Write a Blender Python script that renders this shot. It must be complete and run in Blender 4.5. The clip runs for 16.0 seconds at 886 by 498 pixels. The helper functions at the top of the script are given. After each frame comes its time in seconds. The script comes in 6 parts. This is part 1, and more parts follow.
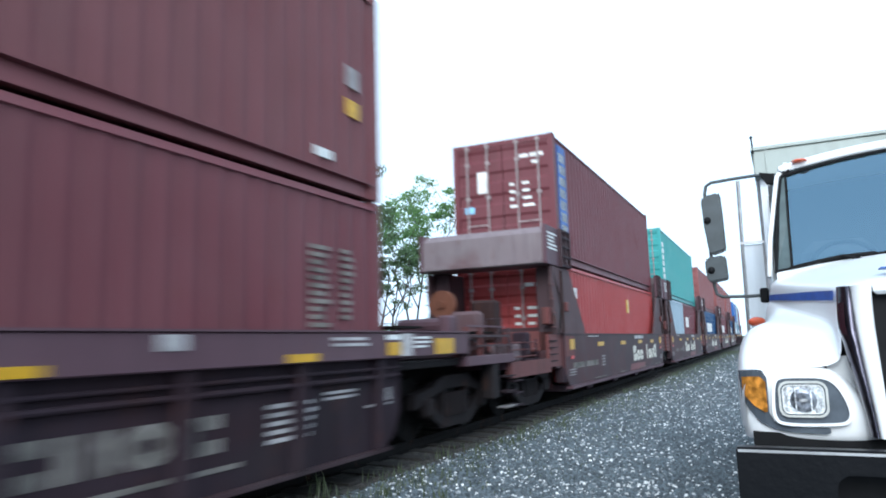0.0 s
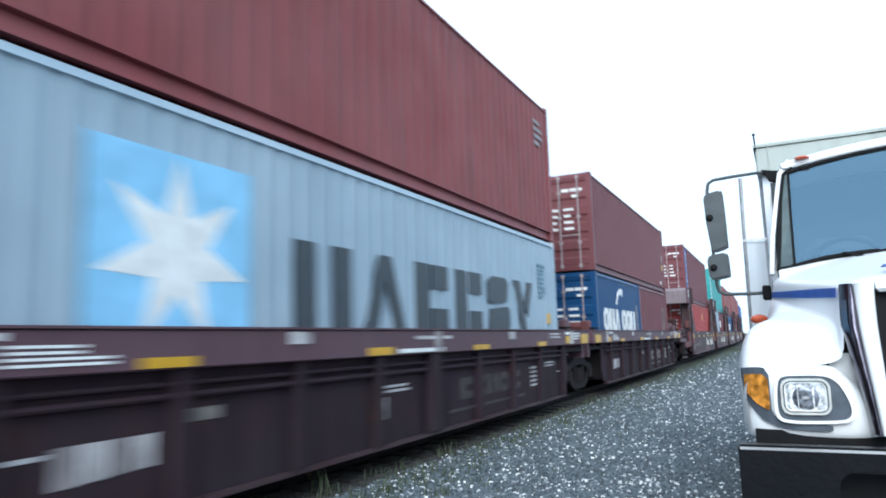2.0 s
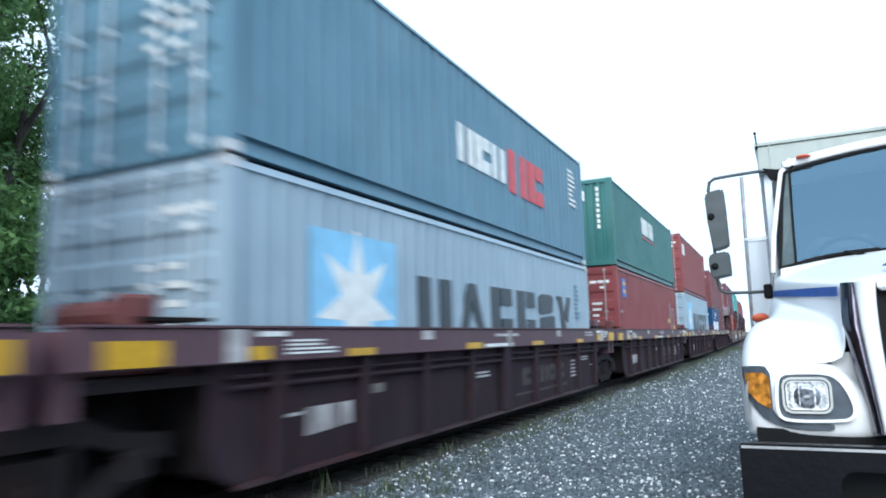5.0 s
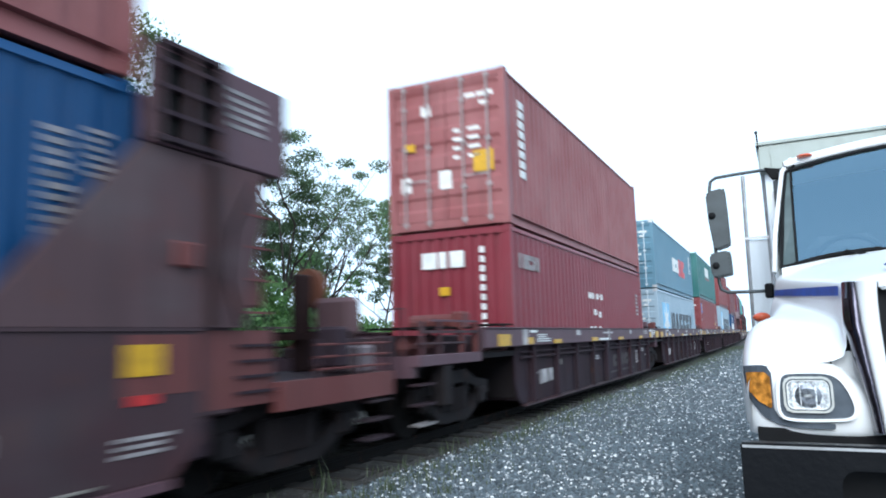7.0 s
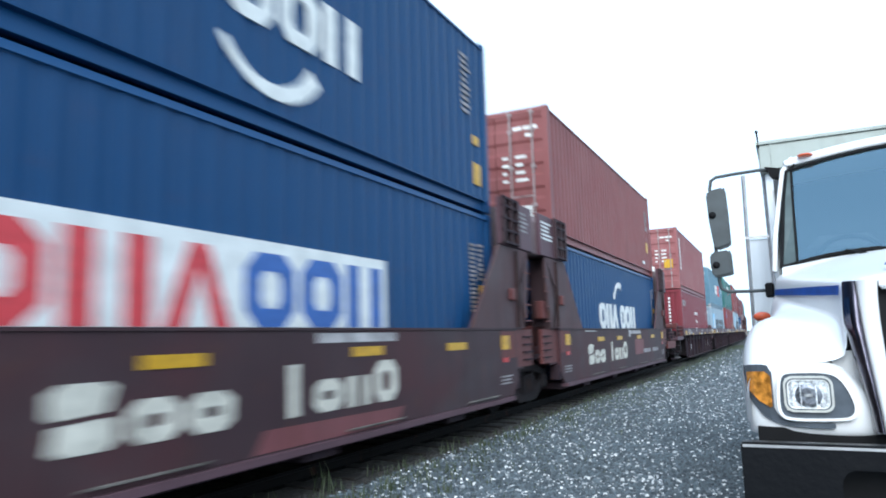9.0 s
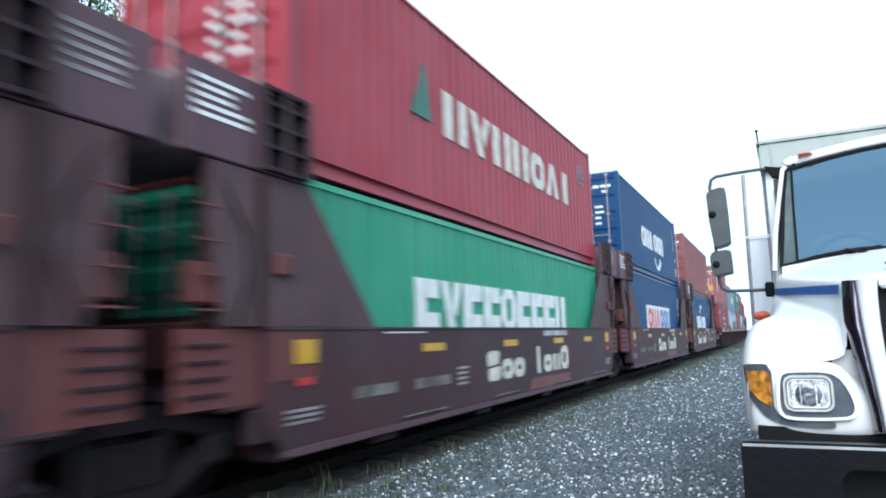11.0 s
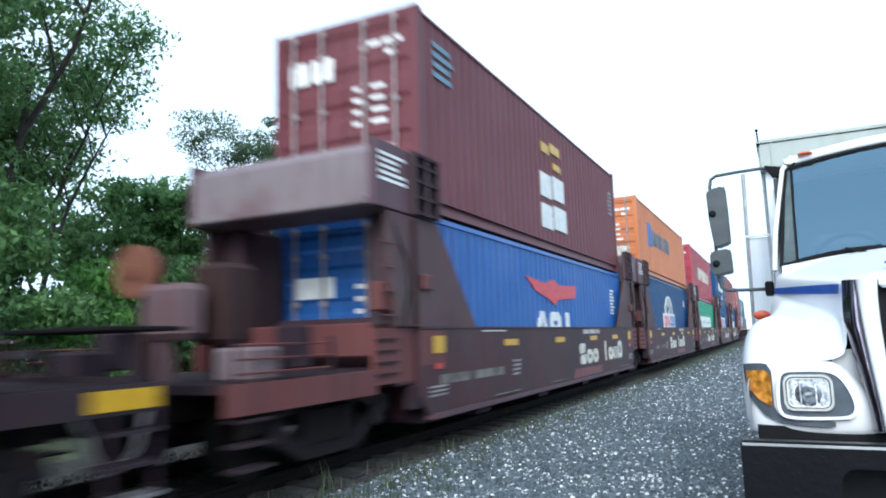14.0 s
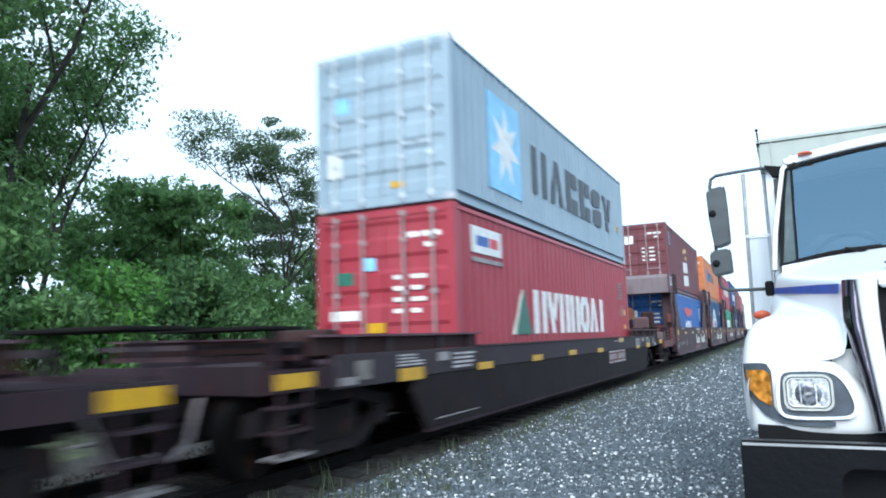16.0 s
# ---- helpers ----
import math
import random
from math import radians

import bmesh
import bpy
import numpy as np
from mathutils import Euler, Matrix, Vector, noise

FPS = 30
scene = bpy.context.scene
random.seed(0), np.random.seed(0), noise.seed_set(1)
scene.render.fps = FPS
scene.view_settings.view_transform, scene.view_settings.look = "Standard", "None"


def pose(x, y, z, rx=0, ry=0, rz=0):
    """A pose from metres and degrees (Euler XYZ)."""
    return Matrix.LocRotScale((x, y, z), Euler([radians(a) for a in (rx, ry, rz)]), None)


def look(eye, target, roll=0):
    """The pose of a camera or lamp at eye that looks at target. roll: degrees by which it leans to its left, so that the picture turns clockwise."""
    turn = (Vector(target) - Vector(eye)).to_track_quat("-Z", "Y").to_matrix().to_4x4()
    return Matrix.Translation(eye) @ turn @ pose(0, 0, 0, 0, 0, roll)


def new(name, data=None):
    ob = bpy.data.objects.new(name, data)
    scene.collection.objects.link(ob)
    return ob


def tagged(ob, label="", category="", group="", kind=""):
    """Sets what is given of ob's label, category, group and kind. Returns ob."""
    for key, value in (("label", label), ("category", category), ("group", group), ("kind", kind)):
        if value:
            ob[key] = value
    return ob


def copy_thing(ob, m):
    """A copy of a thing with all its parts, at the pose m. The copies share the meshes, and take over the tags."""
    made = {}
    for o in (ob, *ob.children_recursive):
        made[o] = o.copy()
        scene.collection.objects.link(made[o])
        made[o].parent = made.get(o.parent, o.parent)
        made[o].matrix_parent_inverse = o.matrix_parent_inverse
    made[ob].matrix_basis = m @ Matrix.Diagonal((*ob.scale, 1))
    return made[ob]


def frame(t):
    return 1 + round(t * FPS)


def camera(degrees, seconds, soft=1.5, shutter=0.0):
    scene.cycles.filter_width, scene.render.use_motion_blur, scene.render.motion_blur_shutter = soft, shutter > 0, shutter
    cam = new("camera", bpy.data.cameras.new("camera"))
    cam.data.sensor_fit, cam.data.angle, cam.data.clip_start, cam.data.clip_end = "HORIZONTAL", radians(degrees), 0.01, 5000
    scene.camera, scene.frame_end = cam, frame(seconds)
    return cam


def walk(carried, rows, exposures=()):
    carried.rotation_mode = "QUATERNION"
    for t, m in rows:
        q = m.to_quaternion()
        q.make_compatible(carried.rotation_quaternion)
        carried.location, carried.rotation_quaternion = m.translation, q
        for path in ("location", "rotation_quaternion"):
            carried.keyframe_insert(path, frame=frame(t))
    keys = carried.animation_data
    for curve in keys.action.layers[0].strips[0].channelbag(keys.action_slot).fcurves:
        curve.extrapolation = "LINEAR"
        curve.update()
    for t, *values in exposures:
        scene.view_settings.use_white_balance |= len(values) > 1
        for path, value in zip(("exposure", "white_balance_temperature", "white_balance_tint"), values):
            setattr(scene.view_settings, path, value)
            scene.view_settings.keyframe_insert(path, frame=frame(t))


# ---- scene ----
EYE = 1.45            # the eye over the gravel
cam = camera(64.8, 16.0, soft=1.85, shutter=0.58)


def gaze(yaw, pitch, roll):
    y, p = radians(yaw), radians(pitch)
    way = Vector((math.sin(y) * math.cos(p), math.cos(y) * math.cos(p), math.sin(p)))
    return look((0, 0, EYE), Vector((0, 0, EYE)) + way * 10, roll)


YAW, PITCH, ROLL = -26.18, 7.244, -1.73
walk(cam, [(t, gaze(YAW + a, PITCH + b, ROLL)) for t, a, b in (
    (0.0, 0.37, 0.53), (0.5, 0.32, 0.46), (1.0, 0.29, 0.41), (1.5, 0.24, 0.38), (2.0, 0.20, 0.33), (2.5, 0.19, 0.32),
    (3.0, 0.14, 0.29), (4.0, 0.12, 0.26), (6.5, 0.05, 0.18), (7.5, 0.01, 0.17), (9.0, 0.0, 0.13), (11.5, 0.0, 0.06),
    (13.0, 0.0, 0.03), (14.5, 0.0, 0.01), (16.0, 0.0, 0.0))])

# ---- world and light: a bright overcast sky ----
world = bpy.data.worlds.new("overcast")
scene.world = world
world.use_nodes = True
wt = world.node_tree
bg = wt.nodes["Background"]
sky = wt.nodes.new("ShaderNodeTexSky")
sky.sky_type, sky.sun_disc, sky.sun_elevation, sky.sun_rotation = "NISHITA", False, radians(30), radians(170)
cloud = wt.nodes.new("ShaderNodeMix")
cloud.data_type, cloud.blend_type = "RGBA", "MIX"
cloud.inputs[0].default_value = 0.93
cloud.inputs[7].default_value = (8.3, 11.0, 13.9, 1)
wt.links.new(sky.outputs[0], cloud.inputs[6])
wt.links.new(cloud.outputs[2], bg.inputs[0])
bg.inputs[1].default_value = 0.12
sun = new("sun", bpy.data.lights.new("sun", "SUN"))
sun.data.energy, sun.data.angle, sun.data.color = 3.3, radians(40), (0.93, 1.0, 1.04)
sun.matrix_world = look((6, -29, 19), (0, 4, 0))
scene.view_settings.exposure = 0.17


# ---- materials ----
def nodes_of(name, rough=0.5, metal=0.0):
    m = bpy.data.materials.new(name)
    m.use_nodes = True
    nt = m.node_tree
    b = nt.nodes["Principled BSDF"]
    b.inputs["Roughness"].default_value, b.inputs["Metallic"].default_value = rough, metal
    return m, nt, b


def mixed(nt, fac, a, b):
    n = nt.nodes.new("ShaderNodeMix")
    n.data_type = "RGBA"
    for i, v in ((0, fac), (6, a), (7, b)):
        if isinstance(v, (int, float)):
            n.inputs[i].default_value = v
        elif isinstance(v, tuple):
            n.inputs[i].default_value = (*v[:3], 1)
        else:
            nt.links.new(v, n.inputs[i])
    return n.outputs[2]


def noisy(nt, scale, detail=4, stretch=(1, 1, 1), lo=0.35, hi=0.65, coord="Object"):
    tc, mp, n, r = (nt.nodes.new("ShaderNode" + k) for k in ("TexCoord", "Mapping", "TexNoise", "MapRange"))
    mp.inputs["Scale"].default_value = stretch
    n.inputs["Scale"].default_value, n.inputs["Detail"].default_value = scale, detail
    r.inputs["From Min"].default_value, r.inputs["From Max"].default_value = lo, hi
    nt.links.new(tc.outputs[coord], mp.inputs[0])
    nt.links.new(mp.outputs[0], n.inputs[0])
    nt.links.new(n.outputs[0], r.inputs[0])
    return r.outputs[0]


def scaled(nt, socket, k):
    n = nt.nodes.new("ShaderNodeMath")
    n.operation = "MULTIPLY"
    n.inputs[1].default_value = k
    nt.links.new(socket, n.inputs[0])
    return n.outputs[0]


def bumped(nt, b, socket, strength, distance=0.01):
    n = nt.nodes.new("ShaderNodeBump")
    n.inputs["Strength"].default_value, n.inputs["Distance"].default_value = strength, distance
    nt.links.new(socket, n.inputs["Height"])
    nt.links.new(n.outputs[0], b.inputs["Normal"])


def weathered(name, colour, rough=0.5, fade=0.25, dirt=(0.045, 0.04, 0.038), dirty=0.3, rust=0.12, bump=0.15, gloss=0.22, patch=None):
    """Paint on steel: a faded coat, streaks that run down, specks of rust."""
    m, nt, b = nodes_of(name, rough)
    b.inputs["Specular IOR Level"].default_value = gloss
    pale = tuple(min(1, c * 1.05 + 0.25 * sum(colour) / 3 + 0.004) for c in colour)
    c = mixed(nt, scaled(nt, noisy(nt, 0.8, 5), fade * 2), colour, pale)
    if patch:
        c = mixed(nt, scaled(nt, noisy(nt, 0.55, 3, (1, 1, 1.3), 0.5, 0.62), 0.75), c, patch[0])
        c = mixed(nt, scaled(nt, noisy(nt, 1.1, 5, (1.0, 0.7, 1.0), 0.53, 0.7), 0.6), c, patch[1])
    c = mixed(nt, scaled(nt, noisy(nt, 2.2, 6, (3, 3, 0.25), 0.48, 0.8), dirty), c, dirt)
    c = mixed(nt, scaled(nt, noisy(nt, 5, 8, (1, 1, 0.5), 0.6, 0.7), rust), c, (0.12, 0.04, 0.018))
    nt.links.new(c, b.inputs["Base Color"])
    bumped(nt, b, noisy(nt, 30, 3), bump, 0.004)
    return m


def plain(name, colour, rough=0.5, metal=0.0, var=0.15, scale=12, gloss=0.4):
    m, nt, b = nodes_of(name, rough, metal)
    b.inputs["Specular IOR Level"].default_value = gloss
    c = mixed(nt, scaled(nt, noisy(nt, scale, 5), 1.0), tuple(v * (1 - var) for v in colour), tuple(min(1, v * (1 + var)) for v in colour))
    nt.links.new(c, b.inputs["Base Color"])
    return m


MAROON = weathered("maroon_paint", (0.138, 0.036, 0.045))
RUSSET = weathered("russet_paint", (0.152, 0.044, 0.05))
BROWN = weathered("brown_paint", (0.225, 0.068, 0.068))
RED = weathered("red_paint", (0.33, 0.034, 0.052), 0.42)
CRIMSON = weathered("crimson_paint", (0.19, 0.024, 0.036), 0.42)
ROSE = weathered("faded_red_paint", (0.26, 0.078, 0.08), 0.5, 0.5)
BRICK = weathered("brick_red_paint", (0.21, 0.041, 0.044), 0.5, 0.4, dirty=0.5)
VERMILION = weathered("vermilion_paint", (0.32, 0.042, 0.042))
BLUE = weathered("navy_blue_paint", (0.0055, 0.053, 0.146), 0.42, 0.06, dirty=0.15, gloss=0.15)
AZURE = weathered("bright_blue_paint", (0.010, 0.095, 0.32), 0.4)
GREYBLUE = weathered("grey_blue_paint", (0.28, 0.365, 0.43), 0.45, 0.2, dirty=0.18)
STEELBLUE = weathered("steel_blue_paint", (0.10, 0.21, 0.28), 0.45)
GREEN = weathered("dark_green_paint", (0.026, 0.135, 0.13), 0.45, 0.4)
EMERALD = weathered("emerald_paint", (0.018, 0.26, 0.15), 0.45)
TEAL = weathered("teal_paint", (0.03, 0.28, 0.275), 0.45)
ORANGE = weathered("orange_paint", (0.52, 0.16, 0.055), 0.45)
CAR_BROWN = weathered("wagon_brown_paint", (0.048, 0.024, 0.029), 0.6, 0.3, (0.024, 0.019, 0.02), 0.5, 0.25, patch=((0.072, 0.025, 0.029), (0.068, 0.052, 0.057)))
CAR_DUST_LIT = weathered("dusty_plum_paint", (0.185, 0.142, 0.152), 0.65, 0.3, (0.07, 0.052, 0.054), 0.5, 0.2, patch=((0.15, 0.085, 0.09), (0.23, 0.195, 0.205)))
CAR_ROSE = weathered("repaired_red_paint", (0.18, 0.055, 0.06), 0.55, 0.3, (0.05, 0.03, 0.03), 0.4, 0.2)
CAR_ORANGE = weathered("orange_rust_paint", (0.2, 0.072, 0.042), 0.7, 0.3, (0.09, 0.04, 0.03), 0.5, 0.4, gloss=0.12)
CAR_GUSSET = weathered("rusty_plum_paint", (0.08, 0.042, 0.046), 0.65, 0.3, (0.03, 0.022, 0.023), 0.5, 0.3, patch=((0.115, 0.036, 0.036), (0.105, 0.083, 0.088)))
CAR_TANK = weathered("dusty_rose_paint", (0.13, 0.068, 0.073), 0.65, 0.4, (0.06, 0.045, 0.045), 0.5, 0.2, patch=((0.12, 0.05, 0.055), (0.17, 0.13, 0.135)))
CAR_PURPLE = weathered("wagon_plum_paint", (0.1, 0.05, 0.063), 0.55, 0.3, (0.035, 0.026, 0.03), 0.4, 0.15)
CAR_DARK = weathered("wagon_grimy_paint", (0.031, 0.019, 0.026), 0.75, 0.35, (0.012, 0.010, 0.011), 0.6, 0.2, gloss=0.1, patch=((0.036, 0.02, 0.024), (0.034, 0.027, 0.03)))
CAR_RED = weathered("wagon_rust_red_paint", (0.13, 0.036, 0.034), 0.6, 0.3, (0.03, 0.022, 0.02), 0.6, 0.3)
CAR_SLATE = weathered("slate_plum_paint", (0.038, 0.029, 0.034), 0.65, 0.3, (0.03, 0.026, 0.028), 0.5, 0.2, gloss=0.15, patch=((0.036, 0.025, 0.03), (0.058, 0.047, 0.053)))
CAR_UMBER = weathered("dark_umber_paint", (0.036, 0.017, 0.016), 0.7, 0.3, (0.02, 0.014, 0.014), 0.5, 0.3, gloss=0.1)
CAR_UNDER = weathered("dark_brown_steel", (0.017, 0.013, 0.014), 0.75, 0.3, (0.01, 0.008, 0.008), 0.6, 0.2, gloss=0.1)
IRON = weathered("grimy_iron", (0.008, 0.007, 0.007), 0.75, 0.2, (0.012, 0.009, 0.008), 0.4, 0.2, gloss=0.08)
WHITE = plain("white_marking", (0.72, 0.72, 0.7), 0.5, 0, 0.12, 5)
FADED = plain("faded_white_marking", (0.27, 0.24, 0.24), 0.6, 0, 0.3, 6)
DULLWHITE = plain("dull_white_marking", (0.42, 0.39, 0.39), 0.6, 0, 0.35, 4)
CREAM = plain("cream_marking", (0.62, 0.58, 0.50), 0.6, 0, 0.2, 5)
CHARCOAL = plain("charcoal_marking", (0.03, 0.04, 0.05), 0.5)
SLATEMARK = plain("slate_blue_marking", (0.085, 0.11, 0.14), 0.5)
SKYBLUE = plain("sky_blue_marking", (0.23, 0.52, 0.74), 0.5, 0, 0.12, 3)
LOGOBLUE = plain("blue_marking", (0.03, 0.11, 0.36), 0.5)
LOGORED = plain("red_marking", (0.6, 0.05, 0.06), 0.5)
FIR = plain("fir_green_marking", (0.02, 0.13, 0.09), 0.5)
YELLOW = plain("yellow_reflector", (0.56, 0.30, 0.014), 0.4)
REDLAMP = plain("red_reflector", (0.5, 0.03, 0.03), 0.35)
ZINC = plain("galvanised_steel", (0.45, 0.45, 0.46), 0.42, 0.7)
ROD = plain("painted_rod", (0.31, 0.25, 0.25), 0.5)
PALEROD = plain("pale_painted_rod", (0.5, 0.56, 0.6), 0.5)
FADEDSTEP = plain("worn_step_edge", (0.2, 0.18, 0.18), 0.6, 0, 0.4, 8)
BLACK = plain("flat_black", (0.011, 0.011, 0.012), 0.7, gloss=0.1)
GHOST = plain("ghost_lettering", (0.06, 0.05, 0.05), 0.7, 0, 0.35, 4, 0.2)
DUSTY = plain("dusty_lettering", (0.17, 0.15, 0.135), 0.7, 0, 0.45, 4, 0.2)


# ---- mesh helpers ----
def part(name, bm, material, parent, label="", smooth=False):
    me = bpy.data.meshes.new(name)
    bmesh.ops.recalc_face_normals(bm, faces=bm.faces)
    bm.to_mesh(me)
    bm.free()
    if smooth:
        for p in me.polygons:
            p.use_smooth = True
    if material:
        me.materials.append(material)
    ob = new(name, me)
    ob.parent = parent
    return tagged(ob, label)


def box(bm, x0, x1, y0, y1, z0, z1, bevel=0.0):
    made = bmesh.ops.create_cube(bm, size=1)["verts"]
    for v in made:
        v.co = Vector((x0 + (v.co.x + 0.5) * (x1 - x0), y0 + (v.co.y + 0.5) * (y1 - y0), z0 + (v.co.z + 0.5) * (z1 - z0)))
    if bevel:
        edges = list({e for v in made for e in v.link_edges})
        bmesh.ops.bevel(bm, geom=edges, offset=bevel, segments=1, affect="EDGES")


def boxed(*a):
    bm = bmesh.new()
    box(bm, *a)
    return bm


def rod(bm, a, b, r, n=8, r2=None):
    a, b = Vector(a), Vector(b)
    q = (b - a).to_track_quat("Z", "Y").to_matrix().to_4x4()
    bmesh.ops.create_cone(bm, cap_ends=True, segments=n, radius1=r, radius2=r if r2 is None else r2, depth=(b - a).length,
                          matrix=Matrix.Translation((a + b) / 2) @ q)


def tube(bm, pts, radii, n=6):
    """A bent tube through the points."""
    rings = []
    for i, p in enumerate(pts):
        d = (Vector(pts[min(i + 1, len(pts) - 1)]) - Vector(pts[max(i - 1, 0)])).normalized()
        q = d.to_track_quat("Z", "Y")
        r = radii[i] if isinstance(radii, (list, tuple)) else radii
        rings.append([bm.verts.new(Vector(p) + q @ Vector((r * math.cos(6.2832 * k / n), r * math.sin(6.2832 * k / n), 0))) for k in range(n)])
    for a, b in zip(rings, rings[1:]):
        for k in range(n):
            bm.faces.new((a[k], a[(k + 1) % n], b[(k + 1) % n], b[k]))
    bm.faces.new(rings[0][::-1]), bm.faces.new(rings[-1])


def slab(bm, poly, axis, a, b):
    """A flat polygon drawn out along an axis from a to b; poly holds the two other coordinates in order."""
    def at(p, d):
        return {"x": (d, p[0], p[1]), "y": (p[0], d, p[1]), "z": (p[0], p[1], d)}[axis]
    v0, v1 = [bm.verts.new(at(p, a)) for p in poly], [bm.verts.new(at(p, b)) for p in poly]
    bm.faces.new(v0), bm.faces.new(v1[::-1])
    for i in range(len(poly)):
        j = (i + 1) % len(poly)
        bm.faces.new((v0[i], v0[j], v1[j], v1[i]))


def slabbed(poly, axis, a, b):
    bm = bmesh.new()
    slab(bm, poly, axis, a, b)
    return bm


# ---- the train's way: a wide curve, and how far it has gone by each time ----
BEND, NEAR = 1 / 2974, 4.27
MID = NEAR + 1.219
GONE = ((0, 0.0), (2, 22.79), (4, 45.36), (6, 67.86), (8, 90.39), (10, 112.97), (12, 135.6), (14, 158.17), (16, 180.55))
rolling = []


def on_track(s, z=0.0, side=0.0):
    return pose(-MID - BEND * s * s / 2 + side, s, z, 0, 0, math.degrees(math.atan(BEND * s)))


def ride(ob, s, z):
    ob.matrix_world = on_track(s, z)
    rolling.append((ob, s, z))
    return ob


# ---- containers ----
WELL = 0.55
shapes = {}


def ribbed(bm, u0, u1, z0, z1, place, pitch=0.29, depth=0.028):
    """A corrugated sheet between u0 and u1; place(u, out, z) sets a point."""
    n = max(2, round((u1 - u0) / pitch))
    step = (u1 - u0) / n
    us = []
    for i in range(n):
        a = u0 + i * step
        us += [(a, 0), (a + step * 0.4, 0), (a + step * 0.5, -depth), (a + step * 0.9, -depth)]
    us.append((u1, 0))
    lo = [bm.verts.new(place(u, o, z0)) for u, o in us]
    hi = [bm.verts.new(place(u, o, z1)) for u, o in us]
    for i in range(len(us) - 1):
        bm.faces.new((lo[i], lo[i + 1], hi[i + 1], hi[i]))


def keep(name, bm):
    me = bpy.data.meshes.new(name)
    bmesh.ops.recalc_face_normals(bm, faces=bm.faces)
    bm.to_mesh(me)
    bm.free()
    me.materials.append(None)
    return me


def container_shapes(length, high):
    """The meshes that all containers of one size share; the doors are at the y- end."""
    if (length, high) in shapes:
        return shapes[length, high]
    h, w, got = length / 2, 1.219, {}
    bm = bmesh.new()
    for sx in (-1, 1):
        for sy in (-1, 1):
            box(bm, *sorted((sx * (w - 0.004), sx * (w - 0.13))), *sorted((sy * (h - 0.004), sy * (h - 0.15))), 0.1, high - 0.1)
        slab(bm, [(sx * (w - 0.012), 0.2), (sx * (w - 0.012), 0.182), (sx * (w - 0.075), 0.176), (sx * (w - 0.052), 0.03), (sx * (w - 0.052), 0.02), (sx * (w - 0.13), 0.02), (sx * (w - 0.13), 0.2)], "y", -h + 0.15, h - 0.15)
        slab(bm, [(sx * (w - 0.012), high - 0.108), (sx * (w - 0.001), high - 0.1), (sx * (w - 0.048), high - 0.016), (sx * (w - 0.1), high - 0.016), (sx * (w - 0.1), high - 0.108)], "y", -h + 0.15, h - 0.15)
    for sy in (-1, 1):
        box(bm, -w + 0.13, w - 0.13, *sorted((sy * (h - 0.01), sy * (h - 0.12))), 0.02, 0.17)
        box(bm, -w + 0.13, w - 0.13, *sorted((sy * (h - 0.01), sy * (h - 0.12))), high - 0.13, high - 0.01)
    got["frame"] = keep("frame", bm)
    if "corner" not in shapes:
        shapes["corner"] = keep("corner_casting", boxed(-0.081, 0.081, -0.089, 0.089, 0, 0.118, 0.012))
    for sx, key in ((1, "side_panel"), (-1, "side_panel_far")):
        bm = bmesh.new()
        ribbed(bm, -h + 0.15, h - 0.15, 0.18, high - 0.1, lambda u, o, z: (sx * (w - 0.016 + o), u, z))
        got[key] = keep("side_panel", bm)
    bm = bmesh.new()
    ribbed(bm, -h + 0.12, h - 0.12, -w + 0.08, w - 0.08, lambda u, o, z: (z, u, high - 0.03 + o * 0.5), 0.42)
    got["roof"] = keep("roof", bm)
    got["floor_panel"] = keep("floor_panel", boxed(-w + 0.08, w - 0.08, -h + 0.13, h - 0.13, 0.1, 0.15))
    bm = bmesh.new()
    ribbed(bm, -w + 0.13, w - 0.13, 0.17, high - 0.13, lambda u, o, z: (u, h - 0.03 + o, z), 0.22, 0.045)
    got["front_wall"] = keep("front_wall", bm)
    for sx, key in ((-1, "door_a"), (1, "door_b")):
        bm = bmesh.new()
        x0, x1 = sorted((sx * 0.008, sx * (w - 0.135)))
        z, top, n, y0, y1 = 0.18, high - 0.14, 5, -h + 0.056, -h + 0.024
        band = (top - z) / n
        outline = [(-h + 0.08, z), (y1, z)]
        for i in range(n):
            a = z + i * band
            outline += [(y1, a + band * 0.34), (y0, a + band * 0.46), (y0, a + band * 0.78), (y1, a + band * 0.9)]
        outline += [(y1, top), (-h + 0.08, top)]
        slab(bm, outline, "x", x0, x1)
        got[key] = keep("door", bm)
    for i, x in enumerate((-0.86, -0.36, 0.36, 0.86)):
        bm = bmesh.new()
        rod(bm, (x, -h - 0.012, 0.06), (x, -h - 0.012, high - 0.05), 0.021)
        for z in (0.14, 0.75, high * 0.55, high - 0.5, high - 0.1):
            box(bm, x - 0.05, x + 0.05, -h - 0.02, -h + 0.05, z - 0.035, z + 0.035)
        box(bm, x - 0.02, x + 0.3 * (1 if x < 0 and i == 0 or i == 2 else -1), -h - 0.035, -h - 0.02, 0.93, 0.96)
        got["lock_rod_%d" % i] = keep("lock_rod", bm)
    shapes[length, high] = got
    return got


def wear(ob, mat):
    ob.material_slots[0].link = "OBJECT"
    ob.material_slots[0].material = mat


